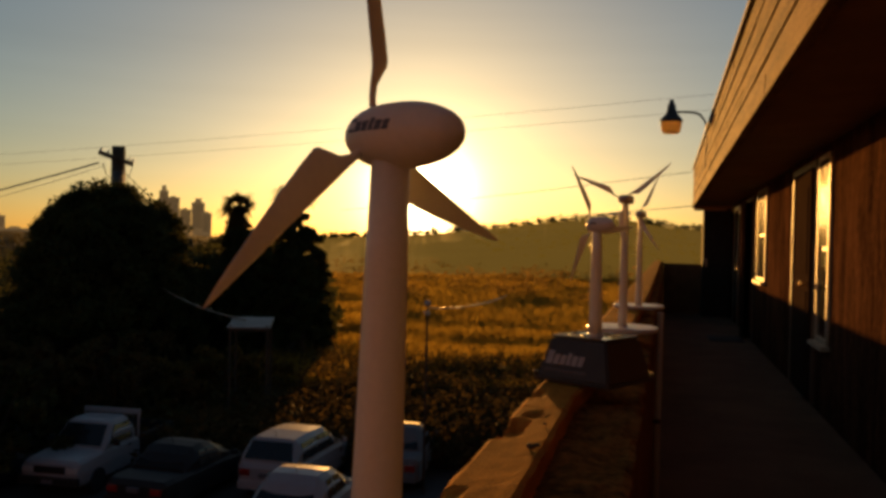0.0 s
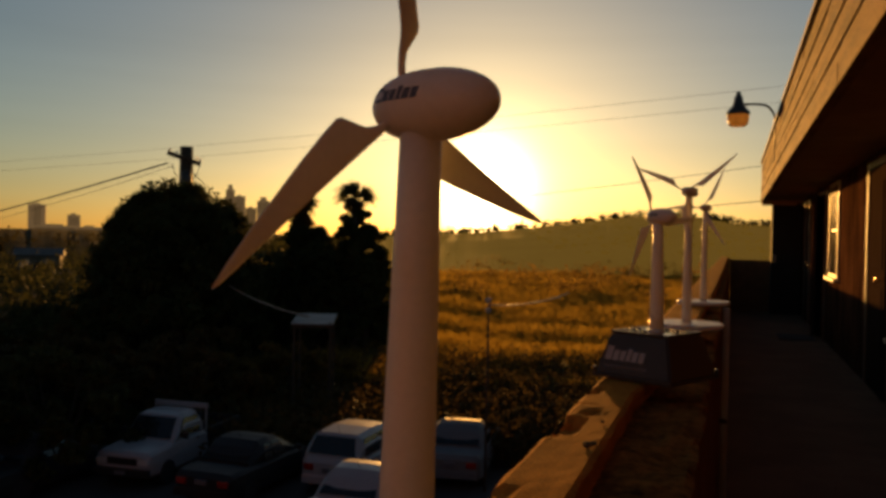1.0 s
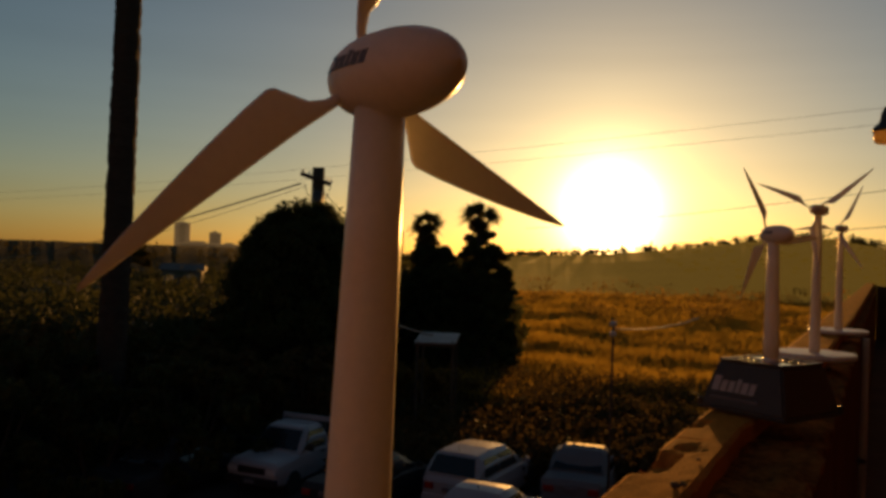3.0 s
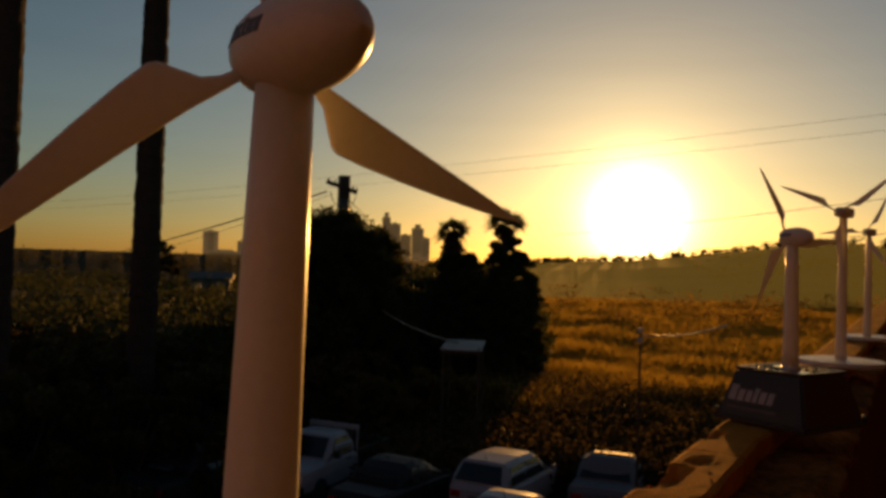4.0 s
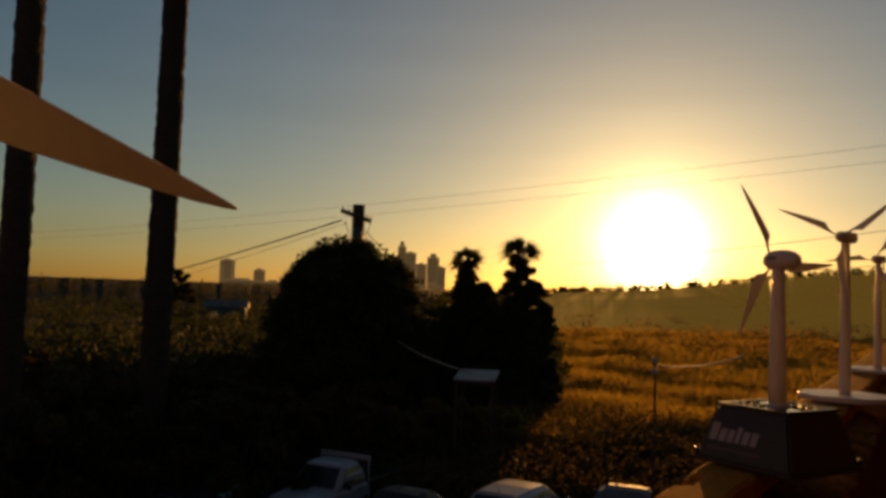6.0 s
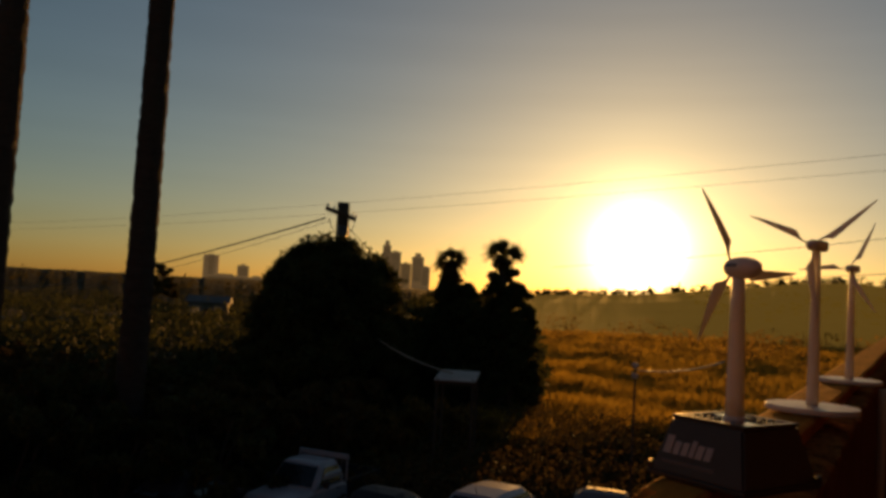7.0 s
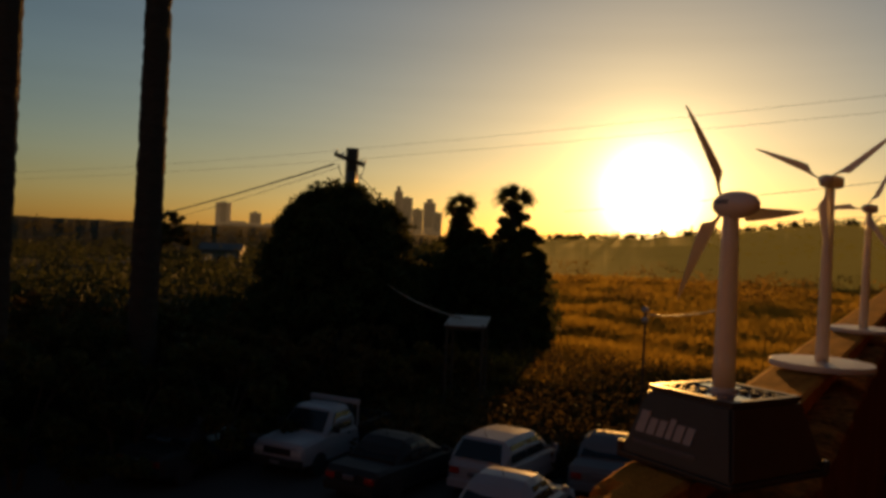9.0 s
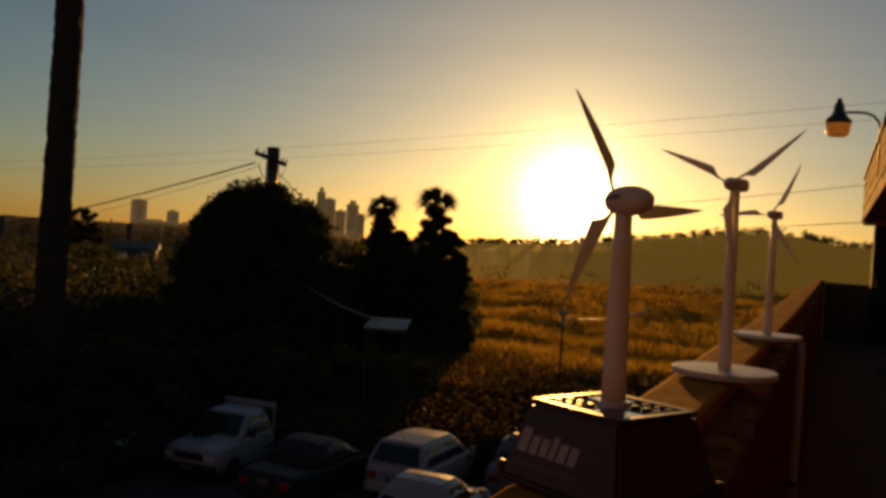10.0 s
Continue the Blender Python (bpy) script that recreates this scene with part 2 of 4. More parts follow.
def mesh_object(name, verts, faces, mat, parent=None, label=""):
    me = bpy.data.meshes.new(name)
    me.from_pydata(verts, [], faces)
    me.materials.append(mat)
    ob = new(name, me)
    if parent is not None:
        ob.parent = parent
    if label:
        ob["label"] = label
    return ob


def leaf_cloud(rng, centres, radii, per, size):
    """Small quads, turned at random, in loose clumps."""
    verts, faces = [], []
    for c, r in zip(centres, radii):
        n = per
        d = rng.normal(size=(n, 3))
        d /= np.linalg.norm(d, axis=1)[:, None]
        p = np.array(c) + d * np.array(r) * (rng.random((n, 1)) ** 0.45)
        a = rng.normal(size=(n, 3))
        a /= np.linalg.norm(a, axis=1)[:, None]
        b = np.cross(a, rng.normal(size=(n, 3)))
        b /= np.linalg.norm(b, axis=1)[:, None]
        s = size * (0.6 + 0.8 * rng.random((n, 1)))
        k = len(verts)
        quad = np.stack((p - a * s, p - b * s * 0.45, p + a * s, p + b * s * 0.45), 1).reshape(-1, 3)
        verts.extend(map(tuple, quad))
        faces.extend((k + 4 * i, k + 4 * i + 1, k + 4 * i + 2, k + 4 * i + 3) for i in range(n))
    return verts, faces


# ---- the walkway and its building ----
END = 17.6
FLOOR_TOP = 0.0
structure("floor", boxes(((-0.06, -3.0, -0.22), (1.30, END, FLOOR_TOP))), FLOOR_COAT, "brown coated concrete walkway floor")
WX = 1.32
openings = [(7.70, 9.00, 0.0, 2.05), (7.10, 7.62, 0.55, 2.05), (11.35, 12.35, 0.88, 2.08), (12.85, 13.95, 0.0, 2.06), (15.3, 16.3, 0.0, 2.06)]
bm = bmesh.new()
cuts = sorted({-3.0, 19.5, *[o[0] for o in openings], *[o[1] for o in openings]})
for y0, y1 in zip(cuts, cuts[1:]):
    hole = next((o for o in openings if o[0] <= y0 + 1e-6 and o[1] >= y1 - 1e-6), None)
    if hole is None:
        box(bm, (WX, y0, -5.4), (WX + 0.16, y1, 2.13))
    else:
        if hole[2] > 0:
            box(bm, (WX, y0, -5.4), (WX + 0.16, y1, hole[2]))
        else:
            box(bm, (WX, y0, -5.4), (WX + 0.16, y1, -0.004))
        box(bm, (WX, y0, hole[3]), (WX + 0.16, y1, 2.13))
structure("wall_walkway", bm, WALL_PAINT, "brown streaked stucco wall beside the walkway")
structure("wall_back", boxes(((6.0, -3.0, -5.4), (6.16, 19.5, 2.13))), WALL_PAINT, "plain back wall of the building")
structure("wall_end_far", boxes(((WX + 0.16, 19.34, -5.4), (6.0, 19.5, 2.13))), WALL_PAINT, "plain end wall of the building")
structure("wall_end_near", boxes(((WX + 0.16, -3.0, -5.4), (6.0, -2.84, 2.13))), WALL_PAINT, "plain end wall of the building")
structure("floor_inside", boxes(((WX + 0.16, -2.84, -0.22), (6.0, 19.34, -0.006))), FLOOR_COAT, "dim floor of the rooms")
structure("ceiling", boxes(((0.66, -3.2, 2.13), (6.2, 19.4, 2.19))), SOFFIT_PAINT, "brown painted soffit over the walkway")
structure("roof", boxes(((0.66, -3.2, 2.195), (6.2, 19.4, 2.86))), ROOFING, "flat felt roof")

# the deep timber fascia: courses of boards with a trim board at the foot
fascia = tagged(new("fascia"), "deep weathered cedar board fascia along the roof edge", "fascia", kind="structure")
FX = 0.62
rng = random.Random(3)
courses = [(2.10, 2.225, 0.036)] + [(2.231 + 0.0905 * k, 2.231 + 0.0905 * (k + 1) - 0.006, 0.018 + 0.006 * (k % 2)) for k in range(7)]
for z0, z1, proud in courses:
    y = -3.2 - rng.random()
    while y < END - 0.1:
        y1 = min(END - 0.02, y + 2.4 + 1.4 * rng.random())
        dx = rng.uniform(-0.004, 0.004)
        bm = boxes(((FX - proud + dx, y + 0.002, z0 + rng.uniform(0, 0.006)), (0.655, y1 - 0.003, z1 - rng.uniform(0, 0.006))), bevel=0.004)
        part("board", bm, FASCIA_WOOD, fascia)
        y = y1
part("roof_edge", boxes(((FX - 0.05, -3.3, 2.862), (0.80, END, 2.90)), bevel=0.006), ROOFING, fascia, "dark felt roof edge strip")
part("end_board", boxes(((FX - 0.02, END - 0.015, 2.10), (1.3, END + 0.02, 2.86)), bevel=0.004), FASCIA_WOOD, fascia)

# unseen wall added behind to cut the skylight from that side
structure("wall_unseen_behind", boxes(((-45, -9.3, -5.4), (0.9, -9.0, 5.0))), STUCCO_OUT, "unseen plain wall added to block the low sky behind")

# parapet, with a plank along the outer half of its top and crumbled stucco along the inner half
structure("parapet", boxes(((-0.095, -3.0, -5.4), (0.058, END, 0.986))), STUCCO_OUT, "solid stucco parapet of the walkway")
structure("wall_end", boxes(((0.062, END - 0.16, -0.2), (WX - 0.004, END, 0.985))), STUCCO_OUT, "low end wall of the walkway")
plank_runs = [(-3.0, -0.4), (-0.396, 1.345), (1.35, 4.1), (4.105, 7.4), (7.405, 10.6), (10.605, 14.0), (14.005, END)]
capping = tagged(new("parapet_capping"), "split weathered timber planks capping the parapet", "capping", kind="structure")


def rough_slab(x0, x1, y0, y1, z0, z1, seed, step=0.02, rag=0.004, hump=0.003, holes=()):
    """A worn plank: uneven top, ragged long edges, knocked-out hollows."""
    bm = bmesh.new()
    ny = max(2, int((y1 - y0) / step))
    xs = [0, 0.08, 0.2, 0.35, 0.5, 0.65, 0.8, 0.92, 1]
    rows = []
    for j in range(ny + 1):
        y = y0 + (y1 - y0) * j / ny
        row = []
        for k, f in enumerate(xs):
            x = x0 + (x1(y) - x0) * f
            if k in (0, len(xs) - 1):
                x += rag * noise.noise((y * 14, seed, k)) + 0.6 * rag * noise.noise((y * 60, seed, k))
            z = z1 + hump * noise.noise((x * 30, y * 7, seed)) + 0.5 * hump * noise.noise((x * 120, y * 40, seed)) - (0.004 if k in (0, len(xs) - 1) else 0)
            for hx, hy, hr, depth in holes:
                d = math.hypot((x - hx) / hr, (y - hy) / (hr * 2.6)) + 0.8 * noise.noise((x * 70, y * 32, hx * 50)) + 0.3 * noise.noise((x * 200, y * 110, 4))
                if d < 1.3:
                    z -= depth * max(0.0, min(1.0, (1.3 - d) * 2.0))
            row.append(bm.verts.new((x, y, z)))
        rows.append(row)
    low = [[bm.verts.new((r[0].co.x, r[0].co.y, z0)), bm.verts.new((r[-1].co.x, r[-1].co.y, z0))] for r in rows]
    for j in range(ny):
        for k in range(len(xs) - 1):
            bm.faces.new((rows[j][k], rows[j][k + 1], rows[j + 1][k + 1], rows[j + 1][k]))
        bm.faces.new((rows[j][0], rows[j + 1][0], low[j + 1][0], low[j][0]))
        bm.faces.new((rows[j][-1], low[j][1], low[j + 1][1], rows[j + 1][-1]))
        bm.faces.new((low[j][0], low[j + 1][0], low[j + 1][1], low[j][1]))
    for j in (0, ny):
        bm.faces.new(rows[j] + low[j][::-1])
    bmesh.ops.recalc_face_normals(bm, faces=bm.faces)
    return bm




def plank_edge(y):
    """The planks' inner edge, which wanders off the parapet's line."""
    return float(np.interp(y, (0.9, 1.45, 2.05, 3.2, 4.8), (-0.033, -0.038, -0.002, 0.008, 0.02)))


hollows = [(-0.094, 1.20, 0.017, 0.016), (-0.075, 1.285, 0.010, 0.006), (-0.098, 1.46, 0.012, 0.009), (-0.036, 1.13, 0.004, 0.004), (-0.099, 0.90, 0.008, 0.005)]
for i, (y0, y1) in enumerate(plank_runs):
    near = y0 < 5
    bm = rough_slab(-0.107, plank_edge, y0, y1, 1.006, 1.035, i + 1, step=0.008 if near else 0.08, rag=0.003, hump=0.0007, holes=hollows if near else ())
    part("plank", bm, OLD_WOOD, capping)
structure("parapet_mortar", rough_slab(-0.046, lambda y: 0.062, -3.0, END, 0.990, 1.004, 77, step=0.02, rag=0.006, hump=0.010), CRUMBLED, "crumbled stucco along the parapet top")

# grit and small stones on the plank
STONE = material("grit_stone", (0.10, 0.075, 0.05), 0.95, vary=0.4, scale=60, fine=300, specular=0.1)
rng = random.Random(8)
for x, y, r in ((-0.050, 1.095, 0.0055), (-0.044, 1.105, 0.0040), (-0.052, 1.225, 0.0028)):
    bm = bmesh.new()
    bmesh.ops.create_icosphere(bm, subdivisions=2, radius=r)
    for v in bm.verts:
        v.co *= 1 + 0.35 * noise.noise(v.co * 260 + Vector((x * 90, y * 70, 0)))
        v.co.z *= 0.62
    o = part("pebble", bm, STONE)
    o.location = (x, y, 1.0365 + r * 0.3)
    tagged(o, "small dark lump of grit on the weathered plank", "pebble", "grit on the plank")

# doors and windows
def door(name, y0, y1, z1, ajar, label):
    root = tagged(new(name), label, "door", kind="structure")
    root.location = (WX, 0, 0)
    part("door_frame", boxes(((-0.03, y0, 0), (0.12, y0 + 0.05, z1)), ((-0.03, y1 - 0.05, 0), (0.12, y1, z1)), ((-0.032, y0, z1 - 0.06), (0.12, y1, z1)), bevel=0.004), TRIM_BROWN, root, "brown painted door frame")
    w = y1 - y0 - 0.11
    bm = boxes(((-0.045, -w, 0.02), (0.0, 0.0, z1 - 0.07)), bevel=0.003)
    for z in (0.18, 1.08):
        box(bm, (-0.053, -w + 0.13, z), (-0.044, -0.13, z + 0.75), 0.006)
    leaf = part("door_leaf", bm, DOOR_DARK, root)
    leaf.matrix_basis = pose(0.03, y1 - 0.053, 0, 0, 0, -ajar)
    bm = bmesh.new()
    rod(bm, [(-0.05, -w + 0.07, 1.0), (-0.075, -w + 0.07, 1.0)], 0.012)
    rod(bm, [(-0.075, -w + 0.07, 1.0), (-0.085, -w + 0.07, 1.0), (-0.105, -w + 0.07, 1.0), (-0.112, -w + 0.07, 1.0)], [0.014, 0.027, 0.027, 0.012], 16)
    part("knob", bm, BRASS, leaf, "round brass knob", True)
    return root


def window(name, y0, y1, z0, z1, label):
    root = tagged(new(name), label, "window", kind="structure")
    root.location = (WX, 0, 0)
    t = 0.045
    part("window_frame", boxes(((-0.025, y0, z0), (0.10, y0 + t, z1)), ((-0.025, y1 - t, z0), (0.10, y1, z1)), ((-0.027, y0, z1 - t), (0.10, y1, z1)), ((-0.023, y0, z0), (0.10, y1, z0 + t)), bevel=0.004), TRIM_CREAM, root, "cream painted window frame")
    part("window_sill", boxes(((-0.07, y0 - 0.04, z0 - 0.04), (0.02, y1 + 0.04, z0 - 0.002)), bevel=0.006), TRIM_CREAM, root)
    mid = z0 + (z1 - z0) * 0.5
    part("meeting_rail", boxes(((0.0, y0 + t, mid - 0.018), (0.05, y1 - t, mid + 0.018)), bevel=0.003), TRIM_CREAM, root)
    for a, b, x in ((z0 + t, mid - 0.018, 0.02), (mid + 0.018, z1 - t, 0.01)):
        part("pane", boxes(((x - 0.03, y0 + t, a), (x - 0.025, y1 - t, b))), WINDOW_GLASS, root, "reflecting window pane")
    return root


door("door_1", 7.70, 9.00, 2.05, 2, "dark brown panel door standing just off its latch")
window("window_1", 7.10, 7.62, 0.55, 2.05, "narrow sash window reflecting the evening sky")
window("window_2", 11.35, 12.35, 0.88, 2.08, "sash window with cream frame and sill")
door("door_2", 12.85, 13.95, 2.06, 9, "dark brown panel door standing slightly ajar")
door("door_3", 15.3, 16.3, 2.06, 0, "closed dark brown panel door")

mat_ob = tagged(part("door_mat", boxes(((0.72, 12.4, 0.0), (1.18, 13.1, 0.014)), bevel=0.004), RUBBER), "dark rubber doormat on the walkway floor", "doormat")
# made-up pipe, painted cream to stand in for a strip of sunlight
pipe = thing("downpipe", "pale pipe added for a lit strip on the parapet's inner face", "downpipe", pose(0.078, 3.95, 0))
bm = bmesh.new()
rod(bm, [(0, 0, 0.02), (0, 0, 0.99)], 0.014, 14)
part("pipe", bm, TRIM_CREAM, pipe, smooth=True)
part("bracket", boxes(((-0.02, -0.016, 0.5), (0.012, 0.016, 0.52)), bevel=0.002), DARK_METAL, pipe)

cab = thing("utility_cabinet", "tall dark metal utility cabinet at the walkway's end", "cabinet", pose(0.78, 16.9, 0))
part("body", boxes(((0, 0, 0.0), (0.52, 0.42, 2.02)), bevel=0.01), CABINET_PAINT, cab)
part("cabinet_door", boxes(((0.02, -0.02, 0.08), (0.50, -0.001, 1.95)), bevel=0.004), CABINET_PAINT, cab)
part("latch", boxes(((0.05, -0.045, 0.95), (0.08, -0.018, 1.10)), bevel=0.004), GALV, cab, "galvanised latch")

# gooseneck lamp on the roof edge
lamp = thing("gooseneck_lamp", "dark gooseneck barn lamp with a glass bowl on the roof edge", "outdoor lamp", pose(0.60, 12.2, 2.82))
bm = bmesh.new()
rod(bm, [(0, 0, -0.45), (0, 0, 0.0), (-0.005, 0, 0.12), (-0.03, 0, 0.22), (-0.09, 0, 0.30), (-0.17, 0, 0.335), (-0.27, 0, 0.345), (-0.42, 0, 0.345)], 0.016, 10)
part("arm", bm, DARK_METAL, lamp, smooth=True)
bm = bmesh.new()
rod(bm, [(0, 0, -0.02), (0, 0, 0.03)], 0.035, 14)
part("flange", bm, DARK_METAL, lamp)
bm = lathe(bmesh.new(), [(0.0, 0.19), (0.03, 0.185), (0.035, 0.13), (0.055, 0.12), (0.06, 0.06), (0.075, 0.0), (0.10, -0.03), (0.145, -0.075), (0.155, -0.12), (0.15, -0.125), (0.12, -0.09), (0.0, -0.06)], 28)
shade = part("shade", bm, DARK_METAL, lamp, "dark metal shade", True)
shade.location = (-0.475, 0, 0.33)
bm = lathe(bmesh.new(), [(0.0, -0.285), (0.09, -0.28), (0.12, -0.265), (0.138, -0.20), (0.142, -0.10)], 28)
bowl = part("glass_bowl", bm, LAMP_GLASS, lamp, "frosted glass bowl", True)
bowl.location = (-0.475, 0, 0.33)


# ---- model turbines ----
def blade_mesh(L, chord, cw=1):
    """A blade along +x, its shoulder on the side of -y times cw, its thickness along z."""
    stations = [(0.0, 0.028, 0.028, 0.0), (0.05, 0.030, 0.028, 0.0), (0.10, 0.036, 0.026, -0.1), (0.15, 0.055, 0.022, -0.28), (0.19, 0.095, 0.019, -0.40), (0.225, 0.13, 0.017, -0.44), (0.25, 0.138, 0.016, -0.45),
                (0.35, 0.128, 0.014, -0.45), (0.5, 0.107, 0.011, -0.44), (0.65, 0.083, 0.008, -0.42), (0.8, 0.056, 0.006, -0.38), (0.9, 0.036, 0.0045, -0.32), (0.97, 0.018, 0.003, -0.2), (1.0, 0.006, 0.002, 0.0)]
    bm = bmesh.new()
    rings = []
    for s, c, t, off in stations:
        c *= chord / 0.138
        cy = off * c * cw
        twist = 0.30 * (1 - s) * cw
        pts = []
        for i in range(12):
            a = 2 * math.pi * i / 12
            y, z = 0.5 * c * math.cos(a), 0.5 * t * math.sin(a) * (1.0 if s < 0.12 else 0.9)
            pts.append(bm.verts.new((s * L, (cy + y * math.cos(twist) - z * math.sin(twist)) * L, (y * math.sin(twist) + z * math.cos(twist)) * L)))
        rings.append(pts)
    for a, b in zip(rings, rings[1:]):
        bridge(bm, a, b)
    bm.faces.new(rings[0][::-1])
    bm.faces.new(rings[-1])
    bmesh.ops.recalc_face_normals(bm, faces=bm.faces)
    return bm


def add_rotor(root, m, L, chord, first, hub_r, cw=1):
    """Hub with its blades, in the plane square to local +y of m; angles as seen from behind the rotor."""
    bm = lathe(bmesh.new(), [(hub_r * 1.02, -hub_r * 0.7), (hub_r, 0.0), (hub_r * 0.92, hub_r * 0.5), (hub_r * 0.65, hub_r * 1.05), (hub_r * 0.3, hub_r * 1.35), (0.0, hub_r * 1.42)], 24, "y")
    hub = part("rotor_hub", bm, WHITE_PLASTIC, root, smooth=True)
    hub.matrix_basis = m
    me = None
    for k in range(3):
        a = radians(first + 120 * k)
        d, side = Vector((math.cos(a), 0, math.sin(a))), Vector((-math.sin(a), 0, math.cos(a)))
        bmx = Matrix((d, side, d.cross(side))).transposed().to_4x4()
        bmx.translation = d * hub_r * 0.75
        if me is None:
            b = part("blade", blade_mesh(L - hub_r * 0.75, chord, cw), WHITE_PLASTIC, hub, smooth=True)
            me = b.data
        else:
            b = new("blade", me)
            b.parent = hub
        b.matrix_basis = bmx


def logo_bars(place, width, height, mat, parent, name="logo_shape"):
    """Slanted plain bars in place of a maker's mark; place maps (u, v, lift) to a point."""
    u = 0.0
    for w, h in ((0.15, 1.0), (0.13, 0.74), (0.12, 0.74), (0.09, 0.92), (0.13, 0.74), (0.12, 0.74)):
        bm = bmesh.new()
        slant = 0.05
        bars = [(u, 0, u + w, h)]
        for u0, v0, u1, v1 in bars:
            q = [((cu + slant * cv) * width, cv * height) for cu, cv in ((u0, v0), (u1, v0), (u1, v1), (u0, v1))]
            top = [bm.verts.new(place(a, b, 0.0006)) for a, b in q]
            low = [bm.verts.new(place(a, b, -0.0004)) for a, b in q]
            bm.faces.new(top)
            bm.faces.new(low[::-1])
            bridge(bm, low, top)
        bmesh.ops.recalc_face_normals(bm, faces=bm.faces)
        part(name, bm, mat, parent)
        u += w + 0.035


def box_turbine(m, first, psi, group, lean, top):
    """A small turbine on a black display box with solar cells; m puts the box, psi turns the turbine against it."""
    root = thing("model_wind_turbine", "white plastic model wind turbine on a black tapered display box", "model turbine", m, group)
    TW, TD, H = 0.108, 0.108, 0.074
    BW, BD = TW + 0.036, TD + 0.036

    def frustum(bm, z0, z1, w0, d0, w1, d1):
        lo = [bm.verts.new((sx * w0 / 2, sy * d0 / 2, z0)) for sx, sy in ((-1, -1), (1, -1), (1, 1), (-1, 1))]
        hi = [bm.verts.new((sx * w1 / 2, sy * d1 / 2, z1)) for sx, sy in ((-1, -1), (1, -1), (1, 1), (-1, 1))]
        bridge(bm, lo, hi)
        bm.faces.new(lo[::-1])
        bm.faces.new(hi)
        bmesh.ops.recalc_face_normals(bm, faces=bm.faces)
    bm = bmesh.new()
    frustum(bm, 0.006, H, BW, BD, TW, TD)
    bmesh.ops.bevel(bm, geom=list(bm.edges), offset=0.003, segments=2, affect="EDGES")
    body = part("box_body", bm, DARK_PLASTIC, root, "black tapered plastic box")
    part("flange", boxes(((-BW / 2 - 0.002, -BD / 2 - 0.002, 0.0), (BW / 2 + 0.002, BD / 2 + 0.002, 0.006)), bevel=0.0015), DARK_PLASTIC, root)
    for sx in (-1, 1):
        bm = lathe(bmesh.new(), [(0.0042, 0.0), (0.0042, 0.010), (0.003, 0.012), (0.0, 0.0125)], 14)
        o = part("corner_stud", bm, DARK_PLASTIC, root)
        o.location = (sx * (BW / 2 + 0.002), -sx * BD / 2 * 0.0 - BD / 2 * (1 if sx < 0 else -1) * 0.94, 0.004)
    rim = boxes(((-TW / 2, -TD / 2, H), (TW / 2, -TD / 2 + 0.008, H + 0.004)), ((-TW / 2, TD / 2 - 0.008, H), (TW / 2, TD / 2, H + 0.004)),
                ((-TW / 2, -TD / 2 + 0.008, H), (-TW / 2 + 0.008, TD / 2 - 0.008, H + 0.004)), ((TW / 2 - 0.008, -TD / 2 + 0.008, H), (TW / 2, TD / 2 - 0.008, H + 0.004)), bevel=0.001)
    part("rim", rim, DARK_PLASTIC, root)
    for sx, sy in ((-0.025, 0.026), (0.025, -0.025), (0.025, 0.026), (-0.025, -0.025)):
        if (sx < 0) == (sy > 0):
            part("solar_panel", boxes(((sx - 0.020, sy - 0.018, H - 0.0005), (sx + 0.020, sy + 0.018, H + 0.0025)), bevel=0.0008), SOLAR_CELL, root, "glossy solar cell")
        else:
            for i in range(3):
                for j in range(2):
                    bm = lathe(bmesh.new(), [(0.0044, 0), (0.0044, 0.003), (0.0032, 0.0042), (0.0, 0.0044)], 14)
                    b = part("button", bm, DARK_PLASTIC, root)
                    b.location = (sx - 0.013 + 0.013 * i, sy - 0.008 + 0.016 * j, H - 0.0002)
    slope = math.atan2((BD - TD) / 2, H - 0.006)

    def on_front(u, v, lift):
        return Vector((-0.056 + u, -BD / 2 + (v + 0.012) * math.tan(slope) - lift - 0.0006, 0.018 + v))
    logo_bars(lambda u, v, e: on_front(u, v + 0.012, e), 0.080, 0.022, LOGO_WHITE, body)
    bm = boxes(((-0.056, -BD / 2 + 0.0030, 0.018), (0.026, -BD / 2 + 0.0070, 0.0225)))
    part("small_text_bar", bm, LOGO_GREY, body)
    # the turbine stands in a collar on the lid
    bm = lathe(bmesh.new(), [(0.0145, 0), (0.014, 0.005), (0.0122, 0.007), (0.0, 0.007)], 28)
    c = part("collar", bm, WHITE_PLASTIC, root)
    c.location = (0, 0, H)
    stand = Matrix.Translation((0, 0, H)) @ lean @ Matrix.Translation((0, 0, -H))
    prof = [(0.0116, 0.0), (0.0111, 0.03), (0.0102, 0.08), (0.0092, 0.14), (0.0083, top)]
    bm = lathe(bmesh.new(), prof, 36)
    t = part("tower", bm, WHITE_PLASTIC, root, smooth=True)
    t.matrix_basis = stand @ Matrix.Translation((0, 0, H + 0.004))
    A, B, C = 0.0302, 0.0138, 0.0142
    z0 = H + 0.004 + top + 0.0095
    # nacelle: an egg lying along local y, blunt at the rotor
    bm = bmesh.new()
    rings = []
    for i in range(25):
        f = -1 + 2 * i / 24
        r = math.sqrt(max(0.0, 1 - abs(f) ** (2.6 if f > 0 else 2.05)))
        rings.append(ring(bm, Vector((0, f * A, 0)), Vector((1, 0, 0)), Vector((0, 0, 1)), max(1e-5, B * r), max(1e-5, C * r), 36))
    for a, b in zip(rings, rings[1:]):
        bridge(bm, a, b)
    bmesh.ops.recalc_face_normals(bm, faces=bm.faces)
